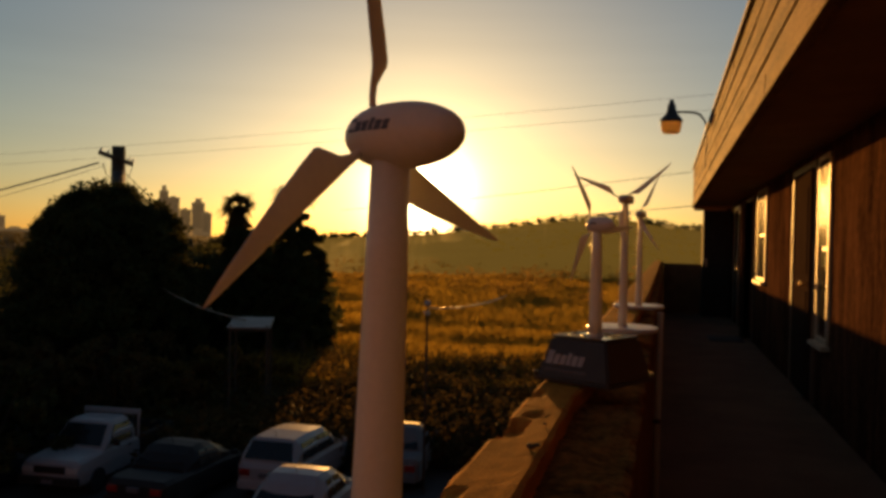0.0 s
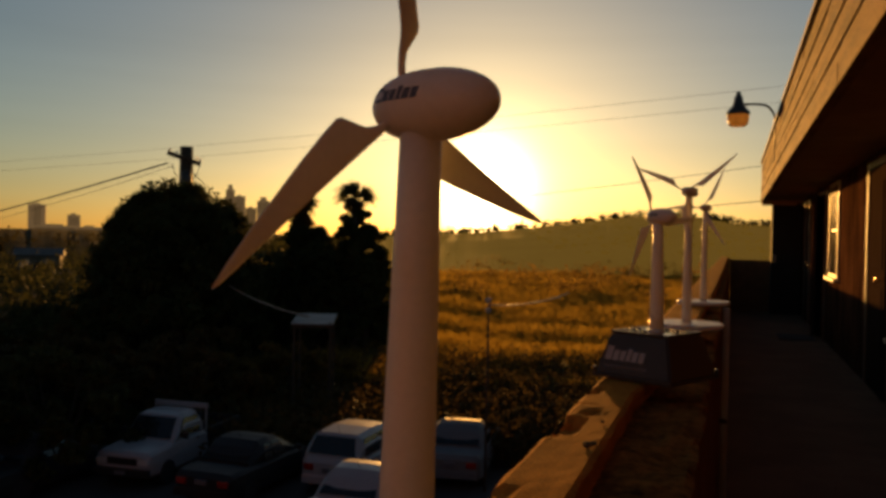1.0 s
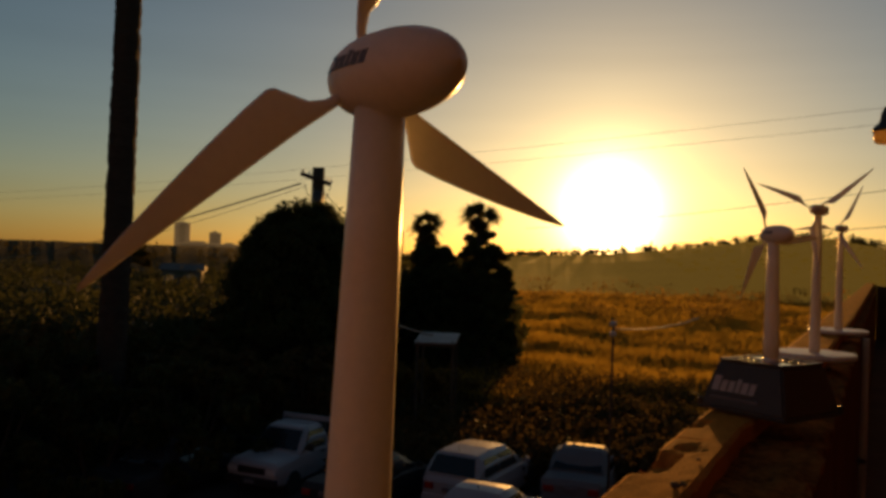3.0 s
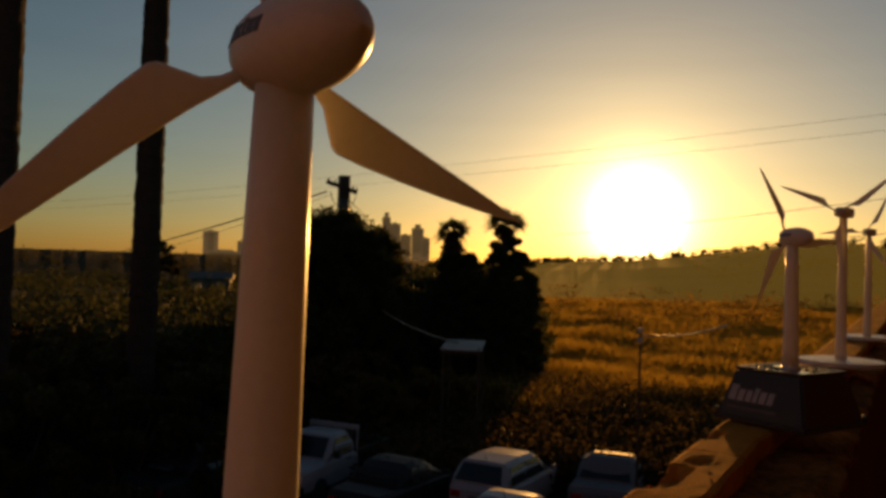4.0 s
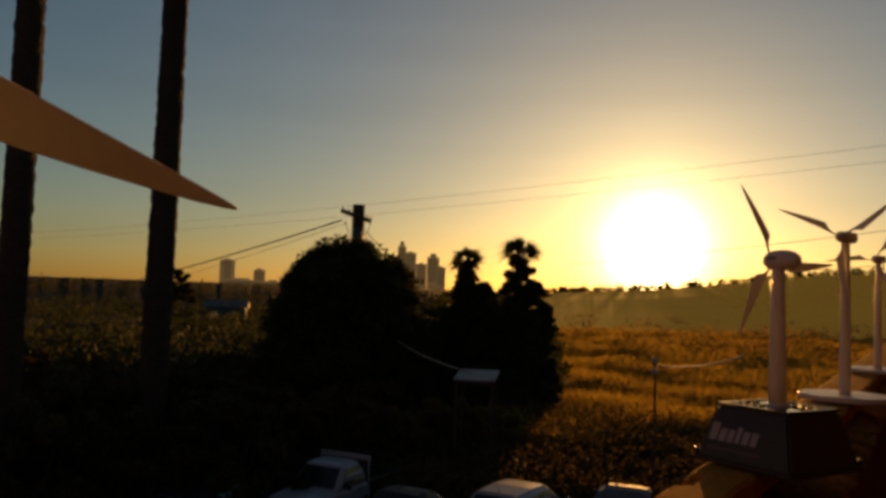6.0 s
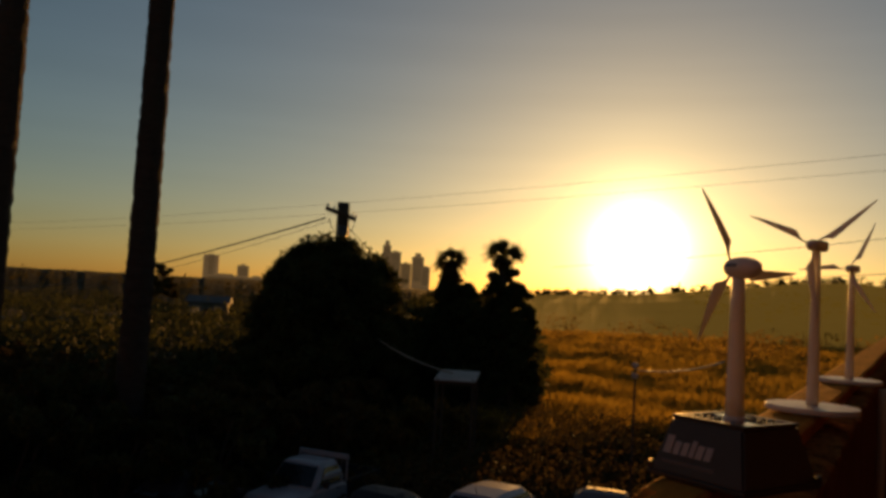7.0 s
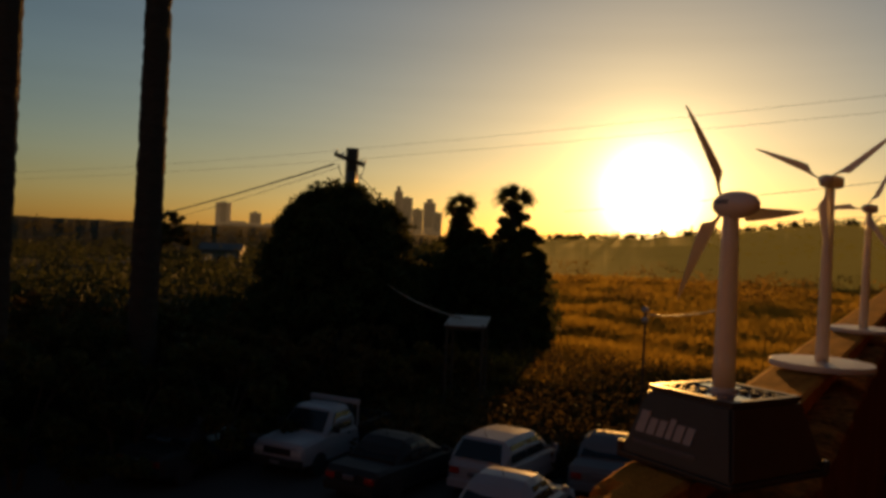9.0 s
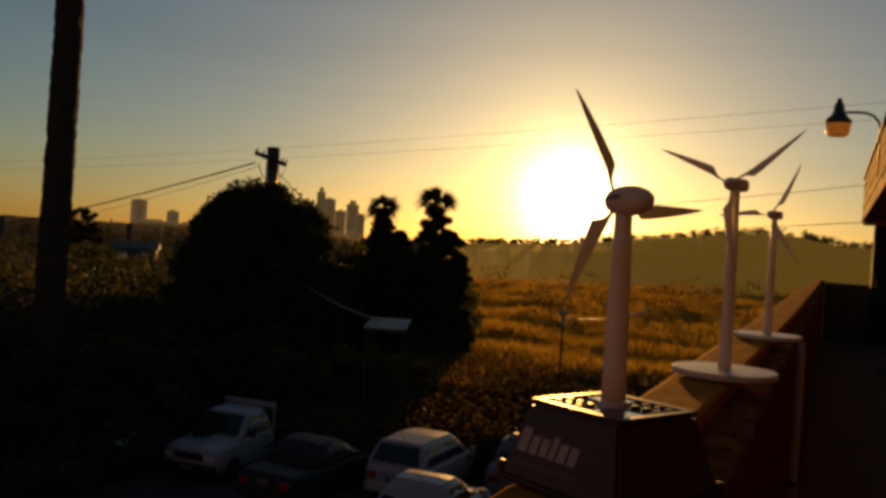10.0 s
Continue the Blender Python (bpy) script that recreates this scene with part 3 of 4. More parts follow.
    turn = pose(0, 0.0, 0, 0, 0, psi)
    nac = part("nacelle", bm, WHITE_PLASTIC, root, "egg-shaped white nacelle", True)
    nac.matrix_basis = stand @ Matrix.Translation((0, 0, z0)) @ turn @ Matrix.Translation((0, -0.0065, 0))

    def on_side(u, v, lift):
        f, g = (0.022 - u) / A, (v + 0.0005) / C
        r = math.sqrt(max(0.0, 1 - abs(f) ** (2.6 if f > 0 else 2.05) - g * g))
        return Vector((-B * r - lift * 0.5, f * A, g * C))
    logo_bars(on_side, 0.026, 0.0058, LOGO_GREY, nac)
    add_rotor(root, stand @ Matrix.Translation((0, 0, z0)) @ turn @ Matrix.Translation((0, A * 0.50 - 0.0055, 0)), 0.114, 0.150, first, 0.0085)
    return root


def disc_turbine(m, first, psi, group):
    """A taller, slimmer model on a round foot."""
    root = thing("model_wind_turbine", "slender white model wind turbine on a round white base", "model turbine", m, group)
    bm = lathe(bmesh.new(), [(0.094, 0.0), (0.096, 0.002), (0.096, 0.010), (0.0945, 0.012), (0.0, 0.0125)], 64)
    part("base_disc", bm, WHITE_PLASTIC, root, "round white base disc")
    bm = lathe(bmesh.new(), [(0.0125, 0.0), (0.0122, 0.02), (0.0108, 0.15), (0.0092, 0.28), (0.0080, 0.34)], 28)
    t = part("tower", bm, WHITE_PLASTIC, root, smooth=True)
    t.location = (0, 0, 0.012)
    z0 = 0.012 + 0.34 + 0.008
    turn = pose(0, 0, z0, 0, 0, psi)
    bm = boxes(((-0.013, -0.034, -0.012), (0.013, 0.016, 0.013)), bevel=0.0085)
    nac = part("nacelle", bm, WHITE_PLASTIC, root, smooth=True)
    nac.matrix_basis = turn
    add_rotor(root, turn @ Matrix.Translation((0, 0.022, 0)), 0.165, 0.105, first, 0.0125, -1)
    return root


MODELS = "row of model wind turbines on the parapet"
BOX_TURN = -27.5


def leaning(rx, ry):
    """A lean given along the walkway, for a box that is turned."""
    return pose(0, 0, 0, 0, 0, -BOX_TURN) @ pose(0, 0, 0, rx, ry, 0) @ pose(0, 0, 0, 0, 0, BOX_TURN)


box_turbine(pose(-0.0232, 0.479, 1.037, 0, 0, BOX_TURN), -20.5, 70 - BOX_TURN, MODELS, leaning(-1.6, 0.55), 0.188)
box_turbine(pose(-0.021, 1.616, 1.037, 0, 0, BOX_TURN), 120, 55 - BOX_TURN, MODELS, leaning(-0.6, -0.5), 0.181)
disc_turbine(pose(-0.016, 2.50, 1.040, 0, 0, 0), 25, 160, MODELS)
disc_turbine(pose(-0.003, 3.46, 1.038, 0, 0, 0), 118, 160, MODELS)


# ---- the ground and the distance ----
GZ = -5.4


def around(az, d, z=0.0):
    """A place at a bearing (degrees left of the walkway's line) and a distance."""
    return Vector((0.13 - math.sin(radians(az)) * d, 0.4 + math.cos(radians(az)) * d, z))


bm = bmesh.new()
rings = []
for r in (0.5, 20, 45, 90, 200, 500, 1200, 2600, 4300):
    rings.append([bm.verts.new((r * math.cos(2 * math.pi * i / 72), r * math.sin(2 * math.pi * i / 72) + 0.4, GZ - 0.012)) for i in range(72)])
for a, b in zip(rings, rings[1:]):
    bridge(bm, a, b)
bm.faces.new(rings[0])
structure("ground", bm, EARTH, "dry dusty ground reaching the horizon")
bm = bmesh.new()
bmesh.ops.create_grid(bm, x_segments=24, y_segments=24, size=1)
for v in bm.verts:
    v.co = Vector((-12.6 + 12.0 * v.co.x, 15.5 + 10.5 * v.co.y, GZ))
structure("parking_lot", bm, ASPHALT, "dark asphalt parking lot")

# the long scrubby ridge under the sun and to its side
PROFILE = ((-60, 0.5), (-20, 0.9), (-6, 1.2), (-0.5, 1.4), (2.8, 1.95), (6, 1.85), (8.5, 1.52), (13, 1.0), (16.5, 0.62), (20, 0.42), (23, 0.24), (26, 0.15), (40, 0.15), (72, 0.2))


def ridge(az):
    for (a, h), (b, k) in zip(PROFILE, PROFILE[1:]):
        if a <= az <= b:
            return h + (k - h) * (az - a) / (b - a)
    return 0.2


def ridge_strip(a0, a1, n):
  bm = bmesh.new()
  cols = []
  for i in range(n + 1):
    az = a0 + (a1 - a0) * i / n
    el = ridge(az) + 0.05 * noise.noise((az * 1.1, 3, 0)) + 0.03 * noise.noise((az * 5, 7, 0))
    col = []
    for d, f in ((170, 0.0), (230, 0.30), (290, 0.62), (350, 0.88), (400, 1.0), (460, 0.8), (560, 0.0)):
        h = GZ - 0.3 + f * (400 * math.tan(radians(el)) + 1.27 - GZ)
        p = around(az, d, h + (0.15 * noise.noise((az * 0.8, d * 0.02, 1)) if 0 < f < 1 else 0))
        col.append(bm.verts.new(p))
    cols.append(col)
  for a, b in zip(cols, cols[1:]):
    for k in range(6):
        bm.faces.new((a[k], a[k + 1], b[k + 1], b[k]))
  bmesh.ops.recalc_face_normals(bm, faces=bm.faces)
  return bm


# sunward part of the ridge, glowing to imitate haze
structure("backdrop_hill", ridge_strip(-60, 27, 350), HAZED_HILL, "low scrub ridge on the horizon with haze painted in as glow")
# rest of the same ridge, its shade put into a darker colour
structure("far_slope", ridge_strip(27, 72, 180), UNHAZED_SLOPE, "low rise on the horizon painted darker away from the sun")

rng = np.random.default_rng(5)
centres, radii = [], []
for i in range(420):
    az = rng.uniform(-8, 64)
    d = rng.uniform(380, 402) if az < 25 else rng.uniform(250, 420)
    el = ridge(az)
    base = 1.27 + d * math.tan(radians(el)) if az < 25 else GZ + 2.5
    h = rng.uniform(0.9, 2.4) * (1.0 if az < 25 else 1.9)
    c = around(az, d, base + h * 0.35)
    centres.append(tuple(c))
    radii.append((h * rng.uniform(0.7, 1.6), h * 0.8, h * rng.uniform(0.7, 1.15)))
v, f = leaf_cloud(rng, centres, radii, 46, 0.55)
tagged(mesh_object("far_trees", v, f, FAR_LEAF), "far dark trees and scrub along the horizon", "trees", kind="stuff")

# scrub on the ridge's near face
centres, radii = [], []
for i in range(200):
    az, d = rng.uniform(-8, 13), rng.uniform(215, 395)
    f = float(np.interp(d, (170, 230, 290, 350, 400), (0.0, 0.30, 0.62, 0.88, 1.0)))
    z = GZ - 0.3 + f * (400 * math.tan(radians(ridge(az))) + 1.27 - GZ)
    h = rng.uniform(0.3, 0.9)
    centres.append(tuple(around(az, d, z + h * 0.3)))
    radii.append((h * rng.uniform(0.9, 1.8), h, h * 0.7))
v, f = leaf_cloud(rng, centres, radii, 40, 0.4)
# scrub takes the ridge's glowing material, painted haze included
tagged(mesh_object("ridge_scrub", v, f, HAZED_HILL), "scattered scrub sharing the ridge's painted haze glow", "shrubs", kind="stuff")

# slim cypresses on the ridge below the sun
for az, h in ((15.6, 5.5), (13.7, 5.0), (7.5, 3.4), (1.6, 5.0), (0.6, 3.8)):
    d = 396
    base = 1.27 + d * math.tan(radians(ridge(az))) - 0.8
    root = thing("cypress", "slim dark cypress on the ridge", "tree", Matrix.Translation(around(az, d, base)), "cypresses on the ridge")
    bm = bmesh.new()
    rod(bm, [(0, 0, -0.5), (0, 0, h * 0.8)], [0.2, 0.05], 6)
    part("trunk", bm, POLE_WOOD, root)
    n = 7
    v, f = leaf_cloud(rng, [(0, 0, h * (0.15 + 0.8 * k / n)) for k in range(n)], [(0.75 * (1 - 0.75 * k / n), 0.75 * (1 - 0.75 * k / n), h * 0.12) for k in range(n)], 90, 0.22)
    mesh_object("crown", v, f, FAR_LEAF, root)

# ---- far towers of the city ----
def tower(az, d, w, h, depth, kind="flat", floors=12, cols_n=5):
    m = Matrix.Translation(around(az, d, GZ)) @ pose(0, 0, 0, 0, 0, az)
    root = thing("office_tower", "distant office tower with haze painted in as glow", "building", m, "towers on the skyline")
    hh = h - GZ
    if kind == "round":
        part("wall", lathe(bmesh.new(), [(w / 2, 0), (w / 2, hh - 1.5), (w / 2 - 0.8, hh), (0.0, hh)], 28), HAZED_CONCRETE, root, smooth=False)
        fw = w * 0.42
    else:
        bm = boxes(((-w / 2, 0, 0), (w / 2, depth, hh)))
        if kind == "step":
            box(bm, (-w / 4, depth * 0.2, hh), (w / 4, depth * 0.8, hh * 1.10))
        part("wall", bm, HAZED_CONCRETE, root)
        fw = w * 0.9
    part("roof", boxes(((-w * 0.22, depth * 0.3, hh - 0.2), (w * 0.16, depth * 0.7, hh + 2.2))), HAZED_CONCRETE, root)
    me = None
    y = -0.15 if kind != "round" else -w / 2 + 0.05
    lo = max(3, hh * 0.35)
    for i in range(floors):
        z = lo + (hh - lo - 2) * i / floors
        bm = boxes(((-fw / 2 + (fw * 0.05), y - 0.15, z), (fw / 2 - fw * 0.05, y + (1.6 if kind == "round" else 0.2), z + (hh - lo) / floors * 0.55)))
        part("window_band", bm, HAZED_GLASS, root)
    return root


tower(44.92, 1290, 23, 38, 23, "round", 10)
tower(42.85, 1290, 17, 25, 17, "flat", 7)
tower(43.9, 1250, 60, 9, 30, "flat", 2)
tower(41.9, 1250, 34, 8, 30, "flat", 2)
tower(33.35, 1500, 15, 80, 18, "step", 16)
tower(32.75, 1500, 20, 69, 20, "flat", 14)
tower(32.0, 1520, 19, 50, 20, "flat", 9)
tower(31.2, 1500, 22, 62, 22, "step", 13)
tower(30.65, 1480, 16, 44, 18, "flat", 9)
tower(20.3, 1400, 34, 9, 20, "flat", 2)


# ---- houses, poles and cables beyond the lot ----
def house(az, d, w, dep, h, turn, wall, label):
    root = thing("house", label, "house", Matrix.Translation(around(az, d, GZ)) @ pose(0, 0, 0, 0, 0, turn))
    part("wall", boxes(((-w / 2, -dep / 2, 0), (w / 2, dep / 2, h))), wall, root)
    bm = prism(bmesh.new(), [(-dep / 2 - 0.4, h), (dep / 2 + 0.4, h), (dep / 2 + 0.4, h + 0.15), (0, h + dep * 0.22), (-dep / 2 - 0.4, h + 0.15)], -w / 2 - 0.4, w / 2 + 0.4, 0)
    part("roof", bm, ROOFING, root)
    for k in (-0.3, 0.25):
        win = part("window", boxes(((w * k - 0.6, -dep / 2 - 0.04, h * 0.4), (w * k + 0.6, -dep / 2 + 0.02, h * 0.8)), bevel=0.02), TRIM_CREAM, root)
        # this pane shares the skyline glass and its painted haze glow
        part("pane", boxes(((w * k - 0.5, -dep / 2 - 0.06, h * 0.43), (w * k + 0.5, -dep / 2 - 0.042, h * 0.77))), HAZED_GLASS, win)
    part("door", boxes(((-0.45, -dep / 2 - 0.05, 0), (0.45, -dep / 2 + 0.02, 2.05)), bevel=0.02), DOOR_DARK, root)
    return root


house(44.8, 140, 6, 5, 3.0, 40, HOUSE_WALL, "small pale stucco house with a felt roof")

canopy = thing("canopy", "small carport canopy with a pale sheet-metal roof", "canopy", Matrix.Translation(around(27.9, 30, GZ)) @ pose(0, 0, 0, 0, 0, 22))
part("roof", prism(bmesh.new(), [(-0.95, 3.62), (0.95, 3.80), (0.95, 3.84), (-0.95, 3.66)], -0.72, 0.72, 0), SHED_ROOF, canopy, "pale sheet-metal roof")
for sx in (-0.62, 0.62):
    for sy in (-0.85, 0.85):
        bm = bmesh.new()
        rod(bm, [(sx, sy, 0), (sx, sy, 3.7)], 0.045, 8)
        part("post", bm, POLE_WOOD, canopy)
part("beam", boxes(((-0.7, -0.88, 3.50), (0.7, -0.82, 3.62)), bevel=0.008), POLE_WOOD, canopy)

PX, PY = -27.77, 38.31
pole = thing("utility_pole", "dark wooden utility pole with crossarm and insulators", "utility pole", pose(PX, PY, GZ, 0, 0, 38))
bm = bmesh.new()
rod(bm, [(0, 0, 0), (0, 0, 6), (0, 0, 11.35)], [0.42, 0.38, 0.34], 14)
part("pole_shaft", bm, POLE_WOOD, pole, smooth=True)
bm = boxes(((-1.05, -0.50, 10.52), (0.72, -0.32, 10.74)), bevel=0.015)
arm = part("crossarm", bm, POLE_WOOD, pole)
arm.matrix_basis = pose(0, 0, 0.0, 0, 0, 0) @ Matrix.Translation((0, 0, 10.6)) @ pose(0, 0, 0, 0, 18, 0) @ Matrix.Translation((0, 0, -10.6))
for x in (-0.98, -0.6, 0.45, 0.66):
    bm = lathe(bmesh.new(), [(0.03, 0), (0.07, 0.03), (0.05, 0.07), (0.075, 0.10), (0.045, 0.16), (0.0, 0.18)], 12)
    ins = part("insulator", bm, GALV, arm)
    ins.location = (x, -0.41, 10.735)
bm = bmesh.new()
rod(bm, [(0.0, -0.55, 8.95), (0, -0.55, 9.05), (0, -0.55, 9.95), (0, -0.55, 10.02)], [0.2, 0.27, 0.27, 0.18], 18)
part("transformer", bm, DARK_METAL, pole, "grey can transformer", True)
for x in (-0.75, 0.7):
    bm = bmesh.new()
    rod(bm, [(x, -0.29, 10.4), (x * 0.8, -0.3, 9.9), (x * 0.5, -0.34, 9.6), (0.1 * x, -0.4, 9.9)], 0.025, 6)
    part("jumper_wire", bm, CABLE, pole)
bm = bmesh.new()
rod(bm, [(0.18, 0.0, 10.1), (2.3, 1.0, 8.2)], 0.025, 6)
part("guy_wire", bm, CABLE, pole)


def cable(name, label, a, b, sag, r, mat, n=28):
    bm = bmesh.new()
    pts = []
    for i in range(n + 1):
        t = i / n
        p = Vector(a).lerp(Vector(b), t)
        p.z -= 4 * sag * t * (1 - t)
        pts.append(p)
    rod(bm, pts, r, 6)
    return tagged(part(name, bm, mat), label, "cable")


OVER = "overhead power line strung across the sky"
cable("power_line", OVER, (PX - 0.9, PY - 0.4, 5.05), around(58, 170, -2.2), 1.5, 0.045, CABLE)
cable("power_line", OVER, (PX - 0.5, PY - 0.4, 4.9), around(60, 175, -2.9), 2.6, 0.014, CABLE)
for de in (0.0, 0.75):
    cable("power_line", OVER, around(62, 210, 1.27 + 210 * math.tan(radians(1.9 + 0.4 * de))), around(-6, 75, 1.27 + 75 * math.tan(radians(9.3 + 1.3 * de))), 1.5, 0.014, CABLE)
cable("power_line", OVER, around(22, 110, 1.27 + 110 * math.tan(radians(2.1))), around(-3, 70, 1.27 + 70 * math.tan(radians(5.3))), 0.3, 0.026, CABLE)
cable("power_line", OVER, around(9, 110, 1.27 + 110 * math.tan(radians(1.9))), around(-3, 70, 1.27 + 70 * math.tan(radians(3.0))), 0.1, 0.035, CABLE)
cable("service_cable", "weathered service cable sagging from the pole to the shed", (PX + 0.3, PY - 0.2, 0.35), around(28.3, 29.6, -1.55), 0.55, 0.035, CABLE_PALE)

POST = around(16.1, 22, GZ)
post = thing("service_post", "thin post with two pale insulators", "post", Matrix.Translation(POST))
bm = bmesh.new()
rod(bm, [(0, 0, 0), (0, 0, 5.02)], [0.035, 0.03], 10)
part("post_shaft", bm, POLE_WOOD, post, smooth=True)
for z in (4.74, 5.0):
    bm = lathe(bmesh.new(), [(0.03, 0), (0.09, 0.03), (0.07, 0.07), (0.09, 0.10), (0.05, 0.14), (0.0, 0.15)], 14)
    o = part("insulator", bm, LOGO_WHITE, post, "pale glazed insulator", True)
    o.location = (0, -0.02, z)
cable("service_cable", "weathered service cable running from the post", (POST.x, POST.y, -0.45), around(10.6, 30, -0.55), 0.15, 0.025, CABLE_PALE)


# ---- trees ----
def palm_trunk(az, d, r0, r1, top, lean):
    root = thing("palm_tree", "tall dark palm trunk with rough ringed bark", "palm tree", Matrix.Translation(around(az, d, GZ)), "tall palms beside the lot")
    bm = bmesh.new()
    n = 120
    pts, radii = [], []
    for i in range(n + 1):
        t = i / n
        pts.append((lean * t, 0.05 * math.sin(t * 5), top * t))
        radii.append((r0 + (r1 - r0) * t) * (1 + (0.035 if i % 2 else -0.02) + 0.02 * noise.noise((t * 30, az, 0))) + 0.16 * max(0, 0.06 - t) / 0.06)
    rod(bm, pts, radii, 18)
    for v in bm.verts:
        k = 0.03 * noise.noise((v.co.x * 5, v.co.y * 5, v.co.z * 3))
        v.co.x += k
        v.co.y += k
    part("trunk", bm, PALM_BARK, root, smooth=False)
    rg = random.Random(int(az))
    bm = bmesh.new()
    for i in range(420):
        t = rg.random()
        a = rg.uniform(0, 2 * math.pi)
        r = r0 + (r1 - r0) * t
        c = Vector((lean * t + math.cos(a) * r, 0.05 * math.sin(t * 5) + math.sin(a) * r, top * t))
        o, side = Vector((math.cos(a), math.sin(a), 0)), Vector((-math.sin(a), math.cos(a), 0))
        v = [bm.verts.new(c + side * -0.06), bm.verts.new(c + side * 0.06), bm.verts.new(c + o * rg.uniform(0.015, 0.035) + Vector((0, 0, 0.09))), bm.verts.new(c - o * 0.03 + Vector((0, 0, 0.1)))]
        for q in ((0, 1, 2), (1, 3, 2), (0, 2, 3), (0, 3, 1)):
            bm.faces.new([v[j] for j in q])
    tagged(part("frond_stub_bark", bm, PALM_BARK, root, "ragged stubs of old fronds"), kind="stuff")
    return root


palm_trunk(49.3, 28.4, 0.47, 0.33, 26, 0.45)
palm_trunk(57.85, 24.6, 0.40, 0.31, 26, 0.62)


def fan_palm(place, top, crown_r, n_fronds, skirt, label, seed):
    rg = np.random.default_rng(seed)
    root = thing("fan_palm", label, "palm tree", Matrix.Translation(place))
    bm = bmesh.new()
    rod(bm, [(0, 0, 0), (0.1, 0, top * 0.5), (0.0, 0, top)], [0.3, 0.24, 0.2], 12)
    part("trunk", bm, PALM_BARK, root)
    verts, faces = [], []
    for k in range(n_fronds):
        az = 2.39996 * k + rg.uniform(-0.2, 0.2)
        el = rg.uniform(-0.25, 1.45)
        L = crown_r * rg.uniform(0.85, 1.1)
        d = Vector((math.cos(az) * math.cos(el), math.sin(az) * math.cos(el), math.sin(el)))
        s0 = Vector((0, 0, top))
        stem = s0 + d * L * 0.3
        side = Matrix.Rotation(rg.uniform(-1.2, 1.2), 3, d) @ d.cross(Vector((0, 0, 1))).normalized()
        up = side.cross(d)
        k0 = len(verts)
        verts += [tuple(s0 - side * 0.04), tuple(s0 + side * 0.04), tuple(stem + side * 0.025), tuple(stem - side * 0.025)]
        faces.append((k0, k0 + 1, k0 + 2, k0 + 3))
        for j in range(15):
            a = -0.8 + 1.6 * j / 14
            e = (d * math.cos(a) + side * math.sin(a)).normalized()
            ll = L * 0.75 * (0.55 + 0.45 * math.cos(a)) * rg.uniform(0.8, 1.15)
            tip = stem + e * ll + Vector((0, 0, -0.22 * ll))
            w = e.cross(up).normalized() * 0.032
            mid = stem + e * ll * 0.5
            k0 = len(verts)
            verts += [tuple(stem), tuple(mid - w), tuple(tip), tuple(mid + w)]
            faces.append((k0, k0 + 1, k0 + 2, k0 + 3))
    mesh_object("crown", verts, faces, LEAF, root)
    if skirt:
        cs, rs = zip(*[((rg.uniform(-0.15, 0.15), rg.uniform(-0.15, 0.15), top - 0.3 - i * 0.45), (0.55 + 0.12 * i, 0.55 + 0.12 * i, 0.45)) for i in range(skirt)])
        v, f = leaf_cloud(rg, cs, rs, 260, 0.16)
        mesh_object("dead_frond_skirt", v, f, SHRUB_LEAF, root, "shaggy skirt of dead fronds")
    return root


fan_palm(Vector((-23.0, 42.46, GZ)), 8.35, 1.15, 26, 3, "fan palm with a shaggy skirt of dead fronds", 3)
fan_palm(Vector((-18.8, 40.45, GZ)), 8.6, 1.25, 24, 1, "fan palm with an open crown above ivy", 4)


def leafy_tree(name, place, height, spread, clumps, per, leaf, mat, label, category, seed, flat=0.75, trunk=True, low=0.35, dome=2.4):
    rg = np.random.default_rng(seed)
    root = thing(name, label, category, Matrix.Translation(place))
    if trunk:
        bm = bmesh.new()
        rod(bm, [(0, 0, 0), (0.1, 0.05, height * 0.3), (0.0, 0.1, height * 0.6)], [height * 0.032, height * 0.026, height * 0.012], 10)
        part("trunk", bm, POLE_WOOD, root)
        for k in range(6):
            a = k * 1.05 + rg.uniform(-0.3, 0.3)
            z = height * rg.uniform(0.28, 0.5)
            bm = bmesh.new()
            rod(bm, [(0, 0, z), (math.cos(a) * spread * 0.3, math.sin(a) * spread * 0.3, z + height * 0.12), (math.cos(a) * spread * 0.65, math.sin(a) * spread * 0.65, z + height * 0.2)], [height * 0.014, height * 0.01, height * 0.004], 7)
            part("limb", bm, POLE_WOOD, root)
    else:
        for k in range(4):
            a = k * 1.6 + rg.uniform(-0.4, 0.4)
            bm = bmesh.new()
            rod(bm, [(0.1 * math.cos(a), 0.1 * math.sin(a), 0), (spread * 0.25 * math.cos(a), spread * 0.25 * math.sin(a), height * 0.4), (spread * 0.5 * math.cos(a), spread * 0.5 * math.sin(a), height * 0.75)], [0.05, 0.035, 0.012], 6)
            part("stem", bm, POLE_WOOD, root)
    cs, rs = [], []
    for k in range(clumps):
        a, q = rg.uniform(0, 2 * math.pi), math.sqrt(rg.random())
        t = rg.uniform(0, 1) ** 0.4
        cap = math.sqrt(max(0.0, 1 - (q * 0.97) ** dome))
        z = height * (low + (1 - low) * cap * t) - height * 0.07
        cs.append((math.cos(a) * q * spread, math.sin(a) * q * spread, max(height * 0.08, z)))
        r = max(0.34, spread * rg.uniform(0.10, 0.19))
        rs.append((r, r, r * flat))
    v, f = leaf_cloud(rg, cs, rs, per, leaf)
    mesh_object("crown", v, f, mat, root)
    return root


leafy_tree("broad_tree", around(36.8, 42, GZ), 9.6, 4.0, 780, 160, 0.12, LEAF, "broad dark domed tree with dense foliage", "tree", 11, low=0.2, dome=2.6)
